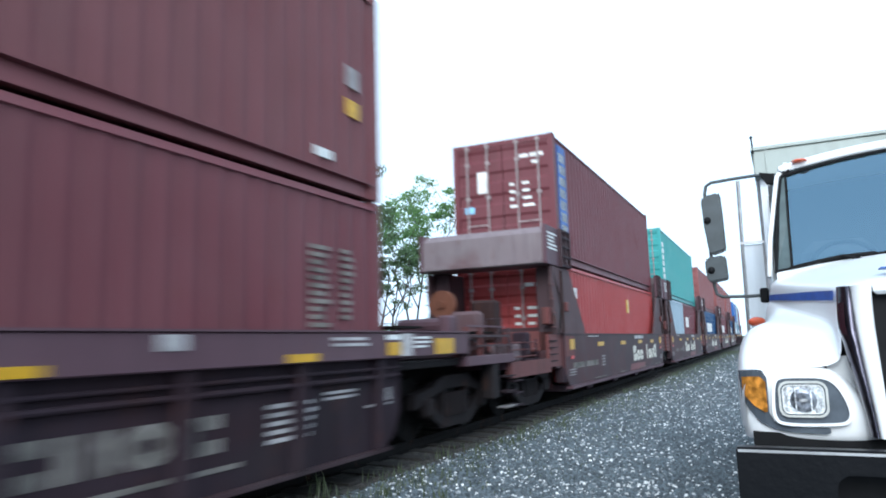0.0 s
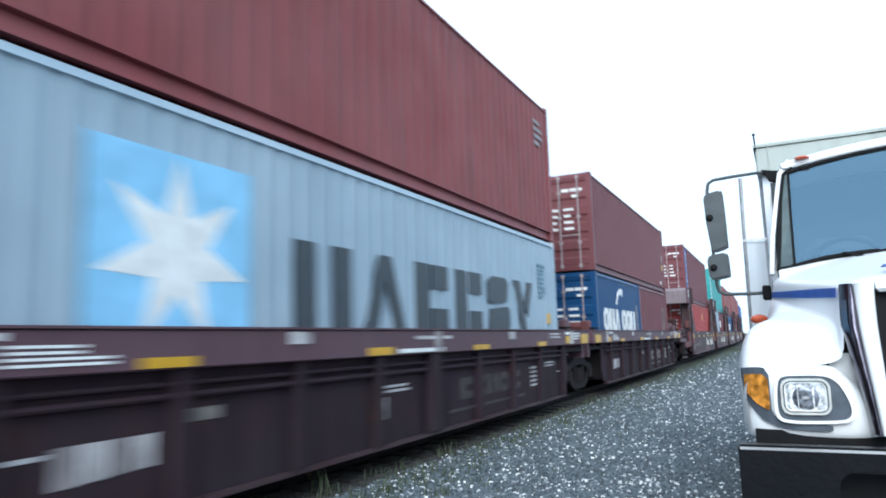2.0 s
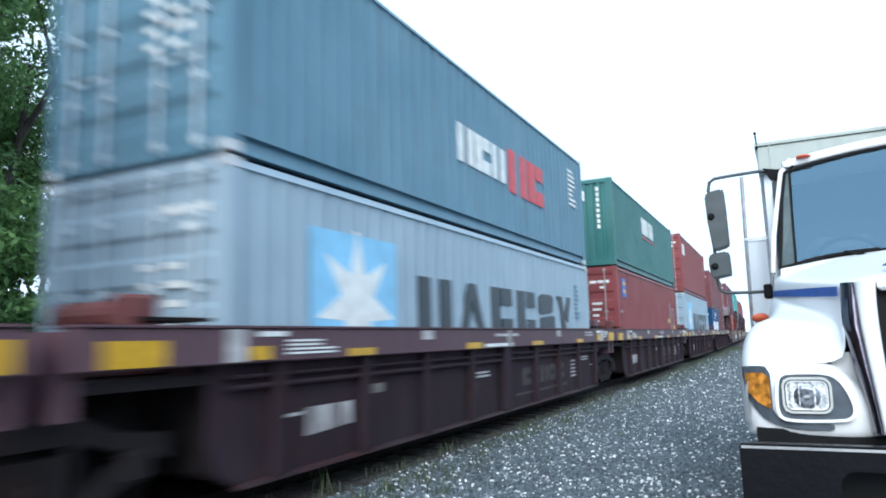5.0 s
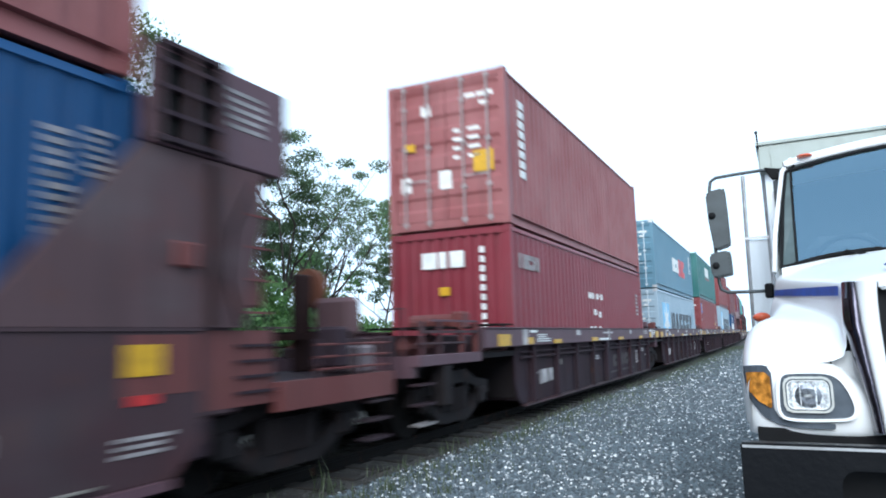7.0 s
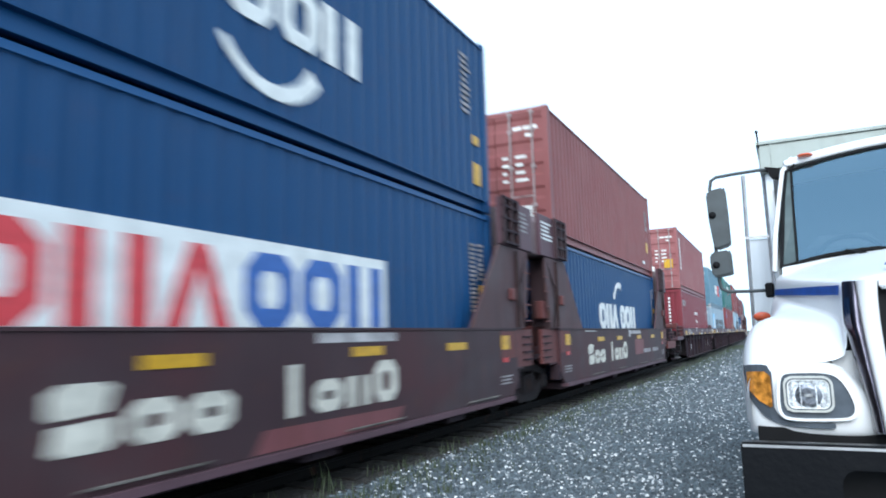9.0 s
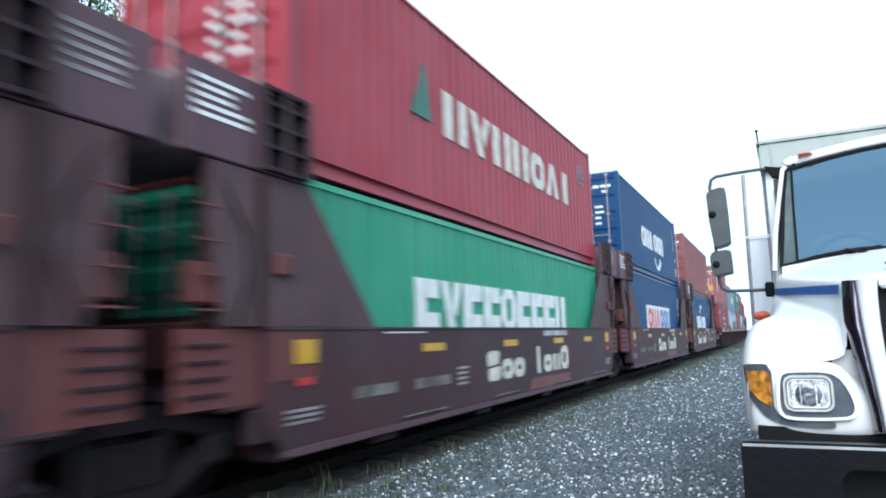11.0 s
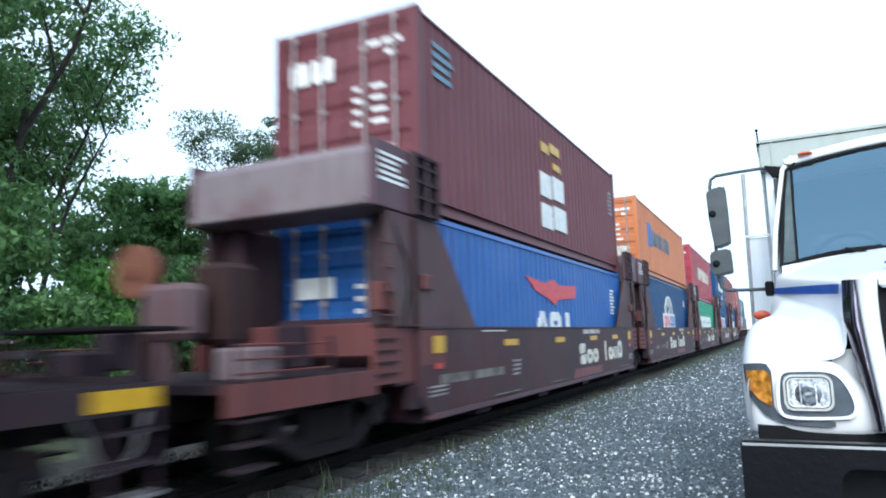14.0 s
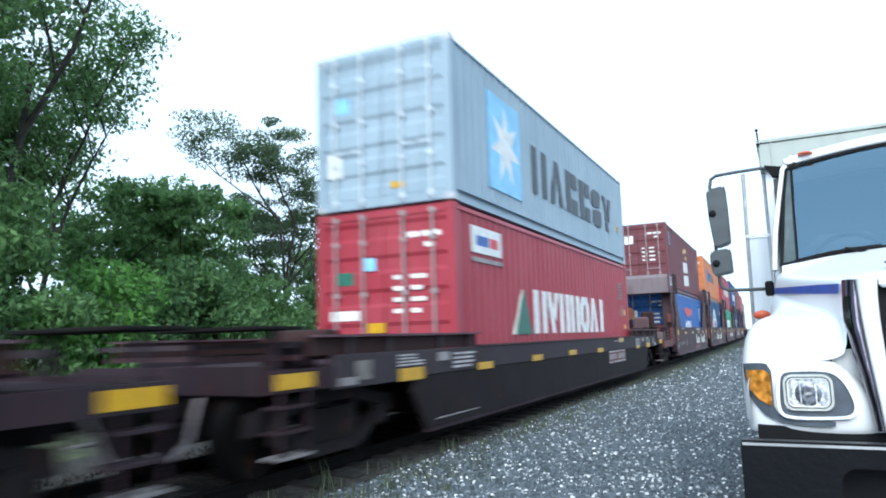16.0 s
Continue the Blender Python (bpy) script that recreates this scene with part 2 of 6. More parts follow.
def container(paint, label, length=12.192, high=2.591, turned=False, rods=ROD):
    got = container_shapes(length, high)
    ob = new("shipping_container")
    tagged(ob, label, "shipping container", "containers on the train")
    spin = pose(0, 0, 0, 0, 0, 180) if turned else Matrix()
    names = {"side_panel_far": "side_panel", "door_a": "door", "door_b": "door"}
    doors = {}
    for key, me in got.items():
        p = new(names.get(key, "lock_rod" if key.startswith("lock_rod") else key), me)
        p.matrix_basis = spin
        p.parent = ob
        if key.startswith("door"):
            doors[key] = p
        if key.startswith("lock_rod"):
            p.parent = doors["door_a" if key[-1] in "01" else "door_b"]
            p.matrix_basis = Matrix()
            wear(p, PALEROD if paint in (GREYBLUE, STEELBLUE) else rods)
        else:
            wear(p, paint)
    for x in (-1.138, 1.138):
        for y in (-length / 2 + 0.089, length / 2 - 0.089):
            for z in (0, high - 0.118):
                p = new("corner_casting", shapes["corner"])
                p.location, p.parent = (x, y, z), ob
                wear(p, ZINC if paint in (GREYBLUE, STEELBLUE) else paint)
    ob["length"], ob["high"] = length, high
    return ob


SIDE = 1.2115


def mark(ob, name, polys, mat, label="", x=SIDE, lift=0.004):
    """Flat painted shapes on the near side: each polygon in (metres from the y- end, height)."""
    h = ob["length"] / 2
    for poly in polys:
        made = part(name, slabbed([(u - h, z) for u, z in poly], "x", x - 0.02, x + lift), mat, ob, label)
    return made


def rect(u0, u1, z0, z1):
    return [(u0, z0), (u1, z0), (u1, z1), (u0, z1)]


def shape_of(kind, a, w, z0, z1):
    """The plain shapes that stand for one character: bars, a wedge, a ring, stacked strips."""
    h = z1 - z0
    if kind == "i":
        return [rect(a + w * 0.3, a + w * 0.66, z0, z1)]
    if kind == "a":
        return [[(a, z0), (a + w * 0.3, z0), (a + w * 0.6, z1), (a + w * 0.36, z1)], [(a + w * 0.7, z0), (a + w, z0), (a + w * 0.64, z1), (a + w * 0.5, z1 - h * 0.2)]]
    if kind == "v":
        return [[(a, z1), (a + w * 0.32, z1), (a + w * 0.64, z0), (a + w * 0.36, z0)], [(a + w * 0.68, z1), (a + w, z1), (a + w * 0.7, z0 + h * 0.3), (a + w * 0.54, z0 + h * 0.46)]]
    if kind == "e":
        return [rect(a, a + w * 0.42, z0, z1), rect(a + w * 0.5, a + w, z0, z0 + h * 0.36), rect(a + w * 0.5, a + w, z1 - h * 0.36, z1)]
    if kind == "s":
        return [[(a + w * 0.1, z0 + h * 0.5), (a + w * 0.85, z0 + h * 0.56), (a + w * 0.95, z1 - h * 0.08), (a + w * 0.8, z1), (a + w * 0.2, z1), (a, z1 - h * 0.12), (a, z0 + h * 0.58)],
                [(a + w * 0.05, z0 + h * 0.08), (a + w * 0.2, z0), (a + w * 0.85, z0), (a + w, z0 + h * 0.12), (a + w, z0 + h * 0.42), (a + w * 0.9, z0 + h * 0.48), (a + w * 0.1, z0 + h * 0.42)]]
    if kind == "o":
        c, d = (a + w / 2, (z0 + z1) / 2), w * 0.3
        out = [(c[0] + w / 2 * p, c[1] + h / 2 * q) for p, q in ((-0.55, -1), (0.55, -1), (1, -0.55), (1, 0.55), (0.55, 1), (-0.55, 1), (-1, 0.55), (-1, -0.55))]
        inn = [(c[0] + (w / 2 - d) * p, c[1] + (h / 2 - d * 0.8) * q) for p, q in ((-0.55, -1), (0.55, -1), (1, -0.55), (1, 0.55), (0.55, 1), (-0.55, 1), (-1, 0.55), (-1, -0.55))]
        return [[out[i], out[(i + 1) % 8], inn[(i + 1) % 8], inn[i]] for i in range(8)]
    return [rect(a, a + w * 0.34, z0, z1), rect(a + w * 0.66, a + w, z0, z1)]


def blocks(ob, u0, u1, z0, z1, kinds, mat, gap=0.22, x=SIDE, lift=0.004):
    """A row of plain shapes, one for each character of a name."""
    kinds = "nenoen"[:kinds] if isinstance(kinds, int) and kinds < 7 else "nenoenaenoen"[:kinds] if isinstance(kinds, int) else kinds
    step = (u1 - u0) / len(kinds)
    h = ob["length"] / 2
    for i, kind in enumerate(kinds):
        a = u0 + i * step
        bm = bmesh.new()
        for poly in shape_of(kind, a, step * (1 - gap), z0, z1):
            slab(bm, [(u - h, z) for u, z in poly], "x", x - 0.02, x + lift)
        part("letter_shape", bm, mat, ob)


def lines(ob, u0, u1, z0, z1, n, mat=WHITE, fill=0.55, seed=0, x=SIDE):
    """Small unreadable writing: bars of uneven length, as one painted panel."""
    rnd = random.Random(seed)
    n *= 2
    step = (z1 - z0) / n
    mark(ob, "data_panel", [rect(u0, u0 + (u1 - u0) * rnd.uniform(0.5, 0.95), z0 + i * step, z0 + (i + fill) * step) for i in range(n)], mat, x=x)


def column(ob, u0, u1, z0, z1, n, mat=WHITE):
    step = (z1 - z0) / n
    for i in range(n):
        mark(ob, "letter_block", [rect(u0, u1, z0 + i * step, z0 + (i + 0.72) * step)], mat)


def star(cu, cz, r, n=7, inner=0.42):
    return [(cu + r * (1 if i % 2 == 0 else inner) * math.sin(math.pi * i / n), cz + r * (1 if i % 2 == 0 else inner) * math.cos(math.pi * i / n)) for i in range(2 * n)]


def arc(cu, cz, r, a0, a1, w0, w1, n=10):
    out, inn = [], []
    for i in range(n + 1):
        a = radians(a0 + (a1 - a0) * i / n)
        w = w0 + (w1 - w0) * i / n
        out.append((cu + r * math.cos(a), cz + r * math.sin(a)))
        inn.append((cu + (r - w) * math.cos(a), cz + (r - w) * math.sin(a)))
    return out + inn[::-1]


def ends(ob, rows, mat=WHITE, seed=1, turned=False):
    """Marks on the end that faces y-: rows of (x0, x1, z0, z1, material or None)."""
    h = ob["length"] / 2
    for x0, x1, z0, z1, m in rows:
        part("door_marking", boxed(x0, x1, -h - 0.004 if turned else -h + 0.014, -h + 0.024, z0, z1), m or mat, ob)


def door_text(ob, high, seed):
    rnd = random.Random(seed)
    rows = [(0.42, 0.62, high - 0.48, high - 0.4, None), (0.66, 0.98, high - 0.48, high - 0.4, None), (0.7, 0.88, high - 0.64, high - 0.57, None)]
    for i in range(4):
        z = high * 0.62 - i * 0.17
        rows += [(0.16, 0.16 + rnd.uniform(0.1, 0.17), z, z + 0.065, None), (0.46, 0.46 + rnd.uniform(0.15, 0.3), z, z + 0.065, None)]
    ends(ob, rows)


STD, HIGH = 2.591, 2.896


# ---- wagons ----
RAILTOP = 0.17


WHEEL = 0.42


def bogie(parent, y):
    """A two-axle truck under a wagon's end."""
    g = part("bolster", boxed(-1.0, 1.0, y - 0.2, y + 0.2, RAILTOP + 0.42, RAILTOP + 0.72, 0.02), IRON, parent)
    for sx in (-1, 1):
        x0, x1 = sorted((sx * 0.95, sx * 1.1))
        z = RAILTOP
        bm = bmesh.new()
        # a cast truss: top and bottom chords, columns, and boxes over the axles
        slab(bm, [(y - 1.24, z + 0.44), (y - 1.2, z + 0.64), (y - 0.75, z + 0.7), (y - 0.4, z + 0.84), (y + 0.4, z + 0.84), (y + 0.75, z + 0.7), (y + 1.2, z + 0.64), (y + 1.24, z + 0.44),
                  (y + 1.0, z + 0.5), (y + 0.4, z + 0.66), (y - 0.4, z + 0.66), (y - 1.0, z + 0.5)], "x", x0, x1)
        slab(bm, [(y - 0.98, z + 0.5), (y - 0.88, z + 0.34), (y - 0.45, z + 0.13), (y + 0.45, z + 0.13), (y + 0.88, z + 0.34), (y + 0.98, z + 0.5), (y + 0.72, z + 0.46), (y + 0.42, z + 0.27), (y - 0.42, z + 0.27), (y - 0.72, z + 0.46)], "x", x0, x1)
        for k in (-0.42, 0.34):
            box(bm, x0, x1, y + k, y + k + 0.08, z + 0.26, z + 0.67)
        for k in (-1.02, 0.76):
            box(bm, *sorted((sx * 1.04, sx * 1.16)), y + k, y + k + 0.26, z + 0.32, z + 0.56, 0.03)
        part("side_frame", bm, CAR_UNDER, g)
        bm = bmesh.new()
        for k in (-0.22, 0, 0.22):
            rod(bm, (sx * 1.07, y + k, z + 0.28), (sx * 1.07, y + k, z + 0.6), 0.085, 10)
        part("spring_nest", bm, CAR_UNDER, g)
        for k in (-0.89, 0.89):
            bm = bmesh.new()
            rod(bm, (-0.06, 0, 0), (0.06, 0, 0), 0.42, 28)
            rod(bm, (-sx * 0.095, 0, 0), (-sx * 0.06, 0, 0), 0.455, 28)
            rod(bm, (sx * 0.06, 0, 0), (sx * 0.10, 0, 0), 0.2, 16, 0.15)
            for a in range(0, 360, 60):
                rod(bm, (sx * 0.058, 0.31 * math.cos(radians(a)), 0.31 * math.sin(radians(a))), (sx * 0.068, 0.31 * math.cos(radians(a)), 0.31 * math.sin(radians(a))), 0.03, 6)
            part("wheel", bm, IRON, g).location = (sx * 0.74, y + k, z + WHEEL)
            bm = bmesh.new()
            rod(bm, (sx * 1.06, y + k, z + 0.42), (sx * 1.15, y + k, z + 0.42), 0.11, 12)
            part("bearing_cap", bm, IRON, g)
    for k in (-0.89, 0.89):
        bm = bmesh.new()
        rod(bm, (-0.9, y + k, RAILTOP + 0.42), (0.9, y + k, RAILTOP + 0.42), 0.08, 10)
        part("axle", bm, IRON, g)


def coupler(parent, y, way):
    g = part("drawbar", boxed(-0.13, 0.13, *sorted((y, y + way * 0.4)), 0.78, 1.02, 0.02), IRON, parent)
    part("knuckle", boxed(-0.18, 0.2, *sorted((y + way * 0.36, y + way * 0.52)), 0.72, 1.08, 0.05), IRON, g)
    bm = bmesh.new()
    tube(bm, [(0.45, y, 0.95), (0.48, y + way * 0.15, 0.6), (0.46, y + way * 0.3, 0.45), (0.35, y + way * 0.5, 0.5)], 0.03)
    part("air_hose", bm, ROD, g, "pale brake hose")


def plate(ob, y0, y1, z0, z1, mat, x, name="reflector"):
    part(name, boxed(x - 0.005, x + 0.006, y0, y1, z0, z1), mat, ob)


def text_panel(ob, y0, y1, z0, z1, n, mat, x, seed=0):
    rnd = random.Random(seed)
    step = (z1 - z0) / n
    bm = bmesh.new()
    for i in range(n):
        box(bm, x - 0.005, x + 0.005, y0, y0 + (y1 - y0) * rnd.uniform(0.65, 1), z0 + i * step, z0 + (i + 0.5) * step)
    part("data_panel", bm, mat, ob)


def band_wagon(front, rear):
    """A well wagon with a plum top chord over recessed, ribbed sides. front, rear: the end of a set (True) or a joint."""
    ob = new("well_wagon")
    tagged(ob, "plum and grimy brown steel well wagon with ribbed sides", "railway wagon", "well wagons of the train")
    yf, yr = 6.096 + (3.9 if front else 1.58), -6.096 - (3.9 if rear else 1.58)
    for sx in (-1, 1):
        x0, x1 = sorted((sx * 1.32, sx * 1.45))
        cr, cf = (-8.0 if rear else yr), (8.05 if front else yf)
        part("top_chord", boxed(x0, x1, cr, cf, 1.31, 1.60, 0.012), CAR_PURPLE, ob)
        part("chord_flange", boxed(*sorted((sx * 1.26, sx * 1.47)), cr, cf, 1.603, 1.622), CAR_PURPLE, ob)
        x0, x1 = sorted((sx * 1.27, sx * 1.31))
        # the recessed side, its ribs and pipes are darker than the chord
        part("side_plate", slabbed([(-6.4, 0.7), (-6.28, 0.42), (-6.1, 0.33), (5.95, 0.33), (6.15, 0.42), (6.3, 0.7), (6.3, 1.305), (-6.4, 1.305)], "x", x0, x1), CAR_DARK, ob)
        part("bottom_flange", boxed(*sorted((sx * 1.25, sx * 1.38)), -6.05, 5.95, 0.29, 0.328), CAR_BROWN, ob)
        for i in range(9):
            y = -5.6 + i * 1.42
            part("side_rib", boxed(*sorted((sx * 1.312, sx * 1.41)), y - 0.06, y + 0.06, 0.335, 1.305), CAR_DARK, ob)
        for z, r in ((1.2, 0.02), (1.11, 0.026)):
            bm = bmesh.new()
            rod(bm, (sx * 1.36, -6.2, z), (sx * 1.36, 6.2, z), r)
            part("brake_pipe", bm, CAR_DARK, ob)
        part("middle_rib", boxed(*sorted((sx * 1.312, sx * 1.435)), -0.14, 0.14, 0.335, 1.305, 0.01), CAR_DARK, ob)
        if sx > 0:
            x = 1.455
            for y0, y1, z0, z1 in ((-7.47, -6.95, 1.325, 1.51), (-6.07, -5.81, 1.335, 1.45), (-4.6, -4.1, 1.325, 1.40), (-1.66, -1.13, 1.325, 1.41),
                                   (1.16, 1.73, 1.325, 1.395), (4.05, 4.5, 1.325, 1.40), (5.82, 6.1, 1.345, 1.49), (7.0, 7.55, 1.33, 1.53)):
                plate(ob, y0, y1, z0, z1, YELLOW, x)
            plate(ob, -6.34, -6.12, 1.325, 1.59, DULLWHITE, x, "white_stripe")
            plate(ob, -0.06, 0.12, 1.325, 1.59, FADED, x, "white_stripe")
            plate(ob, 6.12, 6.38, 1.33, 1.59, DULLWHITE, x, "white_stripe")
            plate(ob, -2.98, -2.69, 1.47, 1.58, DULLWHITE, x, "notice")
            plate(ob, 2.6, 2.85, 1.46, 1.58, DULLWHITE, x, "notice")
            plate(ob, -5.95, -5.6, 1.53, 1.575, WHITE, x, "notice")
            plate(ob, 5.8, 6.1, 1.52, 1.575, WHITE, x, "notice")
            text_panel(ob, -5.57, -4.82, 1.37, 1.52, 4, WHITE, x, 2)
            text_panel(ob, -1.0, 0.6, 1.335, 1.43, 1, WHITE, x, 3)
            text_panel(ob, -0.6, 0.75, 1.49, 1.57, 1, DULLWHITE, x, 13)
            text_panel(ob, 4.75, 5.65, 1.46, 1.58, 2, DULLWHITE, x, 4)
            text_panel(ob, 6.45, 6.92, 1.42, 1.58, 3, WHITE, x, 14)
            # on the recessed side
            plate(ob, -5.6, -5.2, 0.80, 0.83, DULLWHITE, 1.312, "letter_bar")
            for k in range(4):
                plate(ob, -5.12 + k * 0.2, -4.96 + k * 0.2, 0.6 + 0.01 * k, 0.86, DULLWHITE if k % 2 else FADED, 1.312, "letter_bar")
            plate(ob, -4.1, -3.7, 0.9, 1.0, DUSTY, 1.312, "letter_bar")
            text_panel(ob, -1.2, -0.33, 0.89, 1.0, 2, DULLWHITE, 1.312, 7)
            plate(ob, -1.3, -1.06, 0.6, 0.84, FADED, 1.312, "letter_bar")
            for i, kind in enumerate("eenoe"):
                bm = bmesh.new()
                for poly in shape_of(kind, 0.95 + i * 0.5, 0.42, 0.64, 0.94):
                    slab(bm, poly, "x", 1.307, 1.317)
                part("letter_shape", bm, DUSTY if front else GHOST, ob)
            plate(ob, 0.6, 3.6, 0.49, 0.53, DUSTY if front else GHOST, 1.312, "letter_underline")
            text_panel(ob, 3.95, 4.65, 0.62, 1.0, 5, DULLWHITE, 1.312, 5)
            text_panel(ob, 4.8, 5.4, 0.93, 1.04, 2, DULLWHITE, 1.312, 6)
            plate(ob, 5.56, 6.1, 0.79, 0.815, DULLWHITE, 1.312, "letter_bar")
            plate(ob, 5.85, 6.1, 0.84, 0.98, FADED, 1.312, "letter_bar")
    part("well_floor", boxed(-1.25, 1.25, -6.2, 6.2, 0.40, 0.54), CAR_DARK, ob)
    for way, y, end in ((-1, yr, rear), (1, yf, front)):
        y0, y1 = sorted((y, way * 6.2))
        part("end_deck", boxed(-1.3, 1.3, y0 + 0.05, y1, 1.16, 1.24), CAR_UNDER, ob)
        part("end_bulkhead", boxed(-1.26, 1.26, *sorted((way * 6.2, way * 6.28)), 0.45, 1.5), CAR_UNDER, ob)
        part("center_sill", boxed(-0.35, 0.35, y0, y1, 0.75, 1.155), CAR_UNDER, ob)
        part("cross_beam", boxed(-1.31, 1.31, *sorted((y - way * 0.12, y)), 1.0, 1.26 if end else 1.58), CAR_PURPLE, ob)
        if way < 0 or end:
            bogie(ob, way * (6.096 + (2.24 if end else 1.69)))
        if end:
            coupler(ob, y, way)
            for sx in (-1, 1):
                part("deck_side", boxed(*sorted((sx * 1.30, sx * 1.42)), *sorted((y, way * 8.06)), 1.13, 1.27, 0.008), CAR_PURPLE, ob)
                part("chord_end", boxed(*sorted((sx * 1.28, sx * 1.44)), *sorted((way * 8.055, way * 8.1)), 1.275, 1.6), CAR_BROWN, ob)
                for z0, z1, k0, k1 in ((1.40, 1.425, 0.0, 1.5), (1.54, 1.575, 0.1, 1.86), (1.69, 1.715, 0.4, 1.86)):
                    part("hand_rail", boxed(*sorted((sx * 1.36, sx * 1.40)), *sorted((y - way * k0, y - way * k1)), z0, z1), CAR_PURPLE if z0 > 1.6 else CAR_BROWN, ob)
                for k in (0.12, 0.62, 1.3, 1.8):
                    part("rail_post", boxed(*sorted((sx * 1.345, sx * 1.395)), *sorted((y - way * k, y - way * (k + 0.06))), 1.27, 1.69), CAR_RED if k > 1 else CAR_BROWN, ob)
                part("jacking_post", boxed(*sorted((sx * 1.2, sx * 1.41)), *sorted((way * 9.05, way * 9.3)), 0.6, 1.125, 0.02), CAR_UNDER, ob)
                part("walkway", boxed(*sorted((sx * 0.5, sx * 1.34)), *sorted((y - way * 0.3, y - way * 1.9)), 1.60, 1.625), IRON, ob)
                for k in range(3):
                    part("step", boxed(*sorted((sx * 1.25, sx * 1.42)), *sorted((y - way * 0.02, y - way * 0.42)), 0.42 + k * 0.24, 0.445 + k * 0.24), FADEDSTEP if k == 0 else CAR_DARK, ob)
                part("air_reservoir", boxed(*sorted((sx * 0.5, sx * 1.0)), *sorted((y - way * 0.4, y - way * 1.3)), 1.245, 1.5, 0.1), CAR_RED, ob)
            for x in (-1.2, 1.2):
                bm = bmesh.new()
                tube(bm, [(x, y, 1.26), (x, y, 1.85), (x * 0.75, y, 1.85), (x * 0.75, y, 1.26)], 0.02)
                part("grab_iron", bm, CAR_BROWN, ob)
        bm = bmesh.new()
        for i in range(4):
            box(bm, -0.9 + i * 0.5, -0.62 + i * 0.5, y0 + 0.25, y1 - 0.2, 1.245, 1.40 + 0.12 * (i % 2), 0.02)
        part("deck_gear", bm, CAR_BROWN, ob)
        m = (y0 + y1) / 2
        bm = bmesh.new()
        rod(bm, (0.3, m, 1.72), (1.15, m, 1.72), 0.11, 12)
        box(bm, 0.55, 0.62, m - 0.05, m + 0.05, 1.24, 1.7)
        box(bm, 1.02, 1.2, m - 0.16, m + 0.16, 1.6, 1.86, 0.03)
        part("brake_cylinder", bm, CAR_RED if way < 0 else CAR_PURPLE, ob)
        part("end_step", boxed(0.2, 1.28, *sorted((way * 6.32, way * 7.0)), 1.66, 1.69), IRON, ob)
        for x in (0.3, 1.15):
            part("step_bracket", boxed(x, x + 0.05, *sorted((way * 6.5, way * 6.56)), 1.24, 1.658), CAR_BROWN, ob)
    return ob


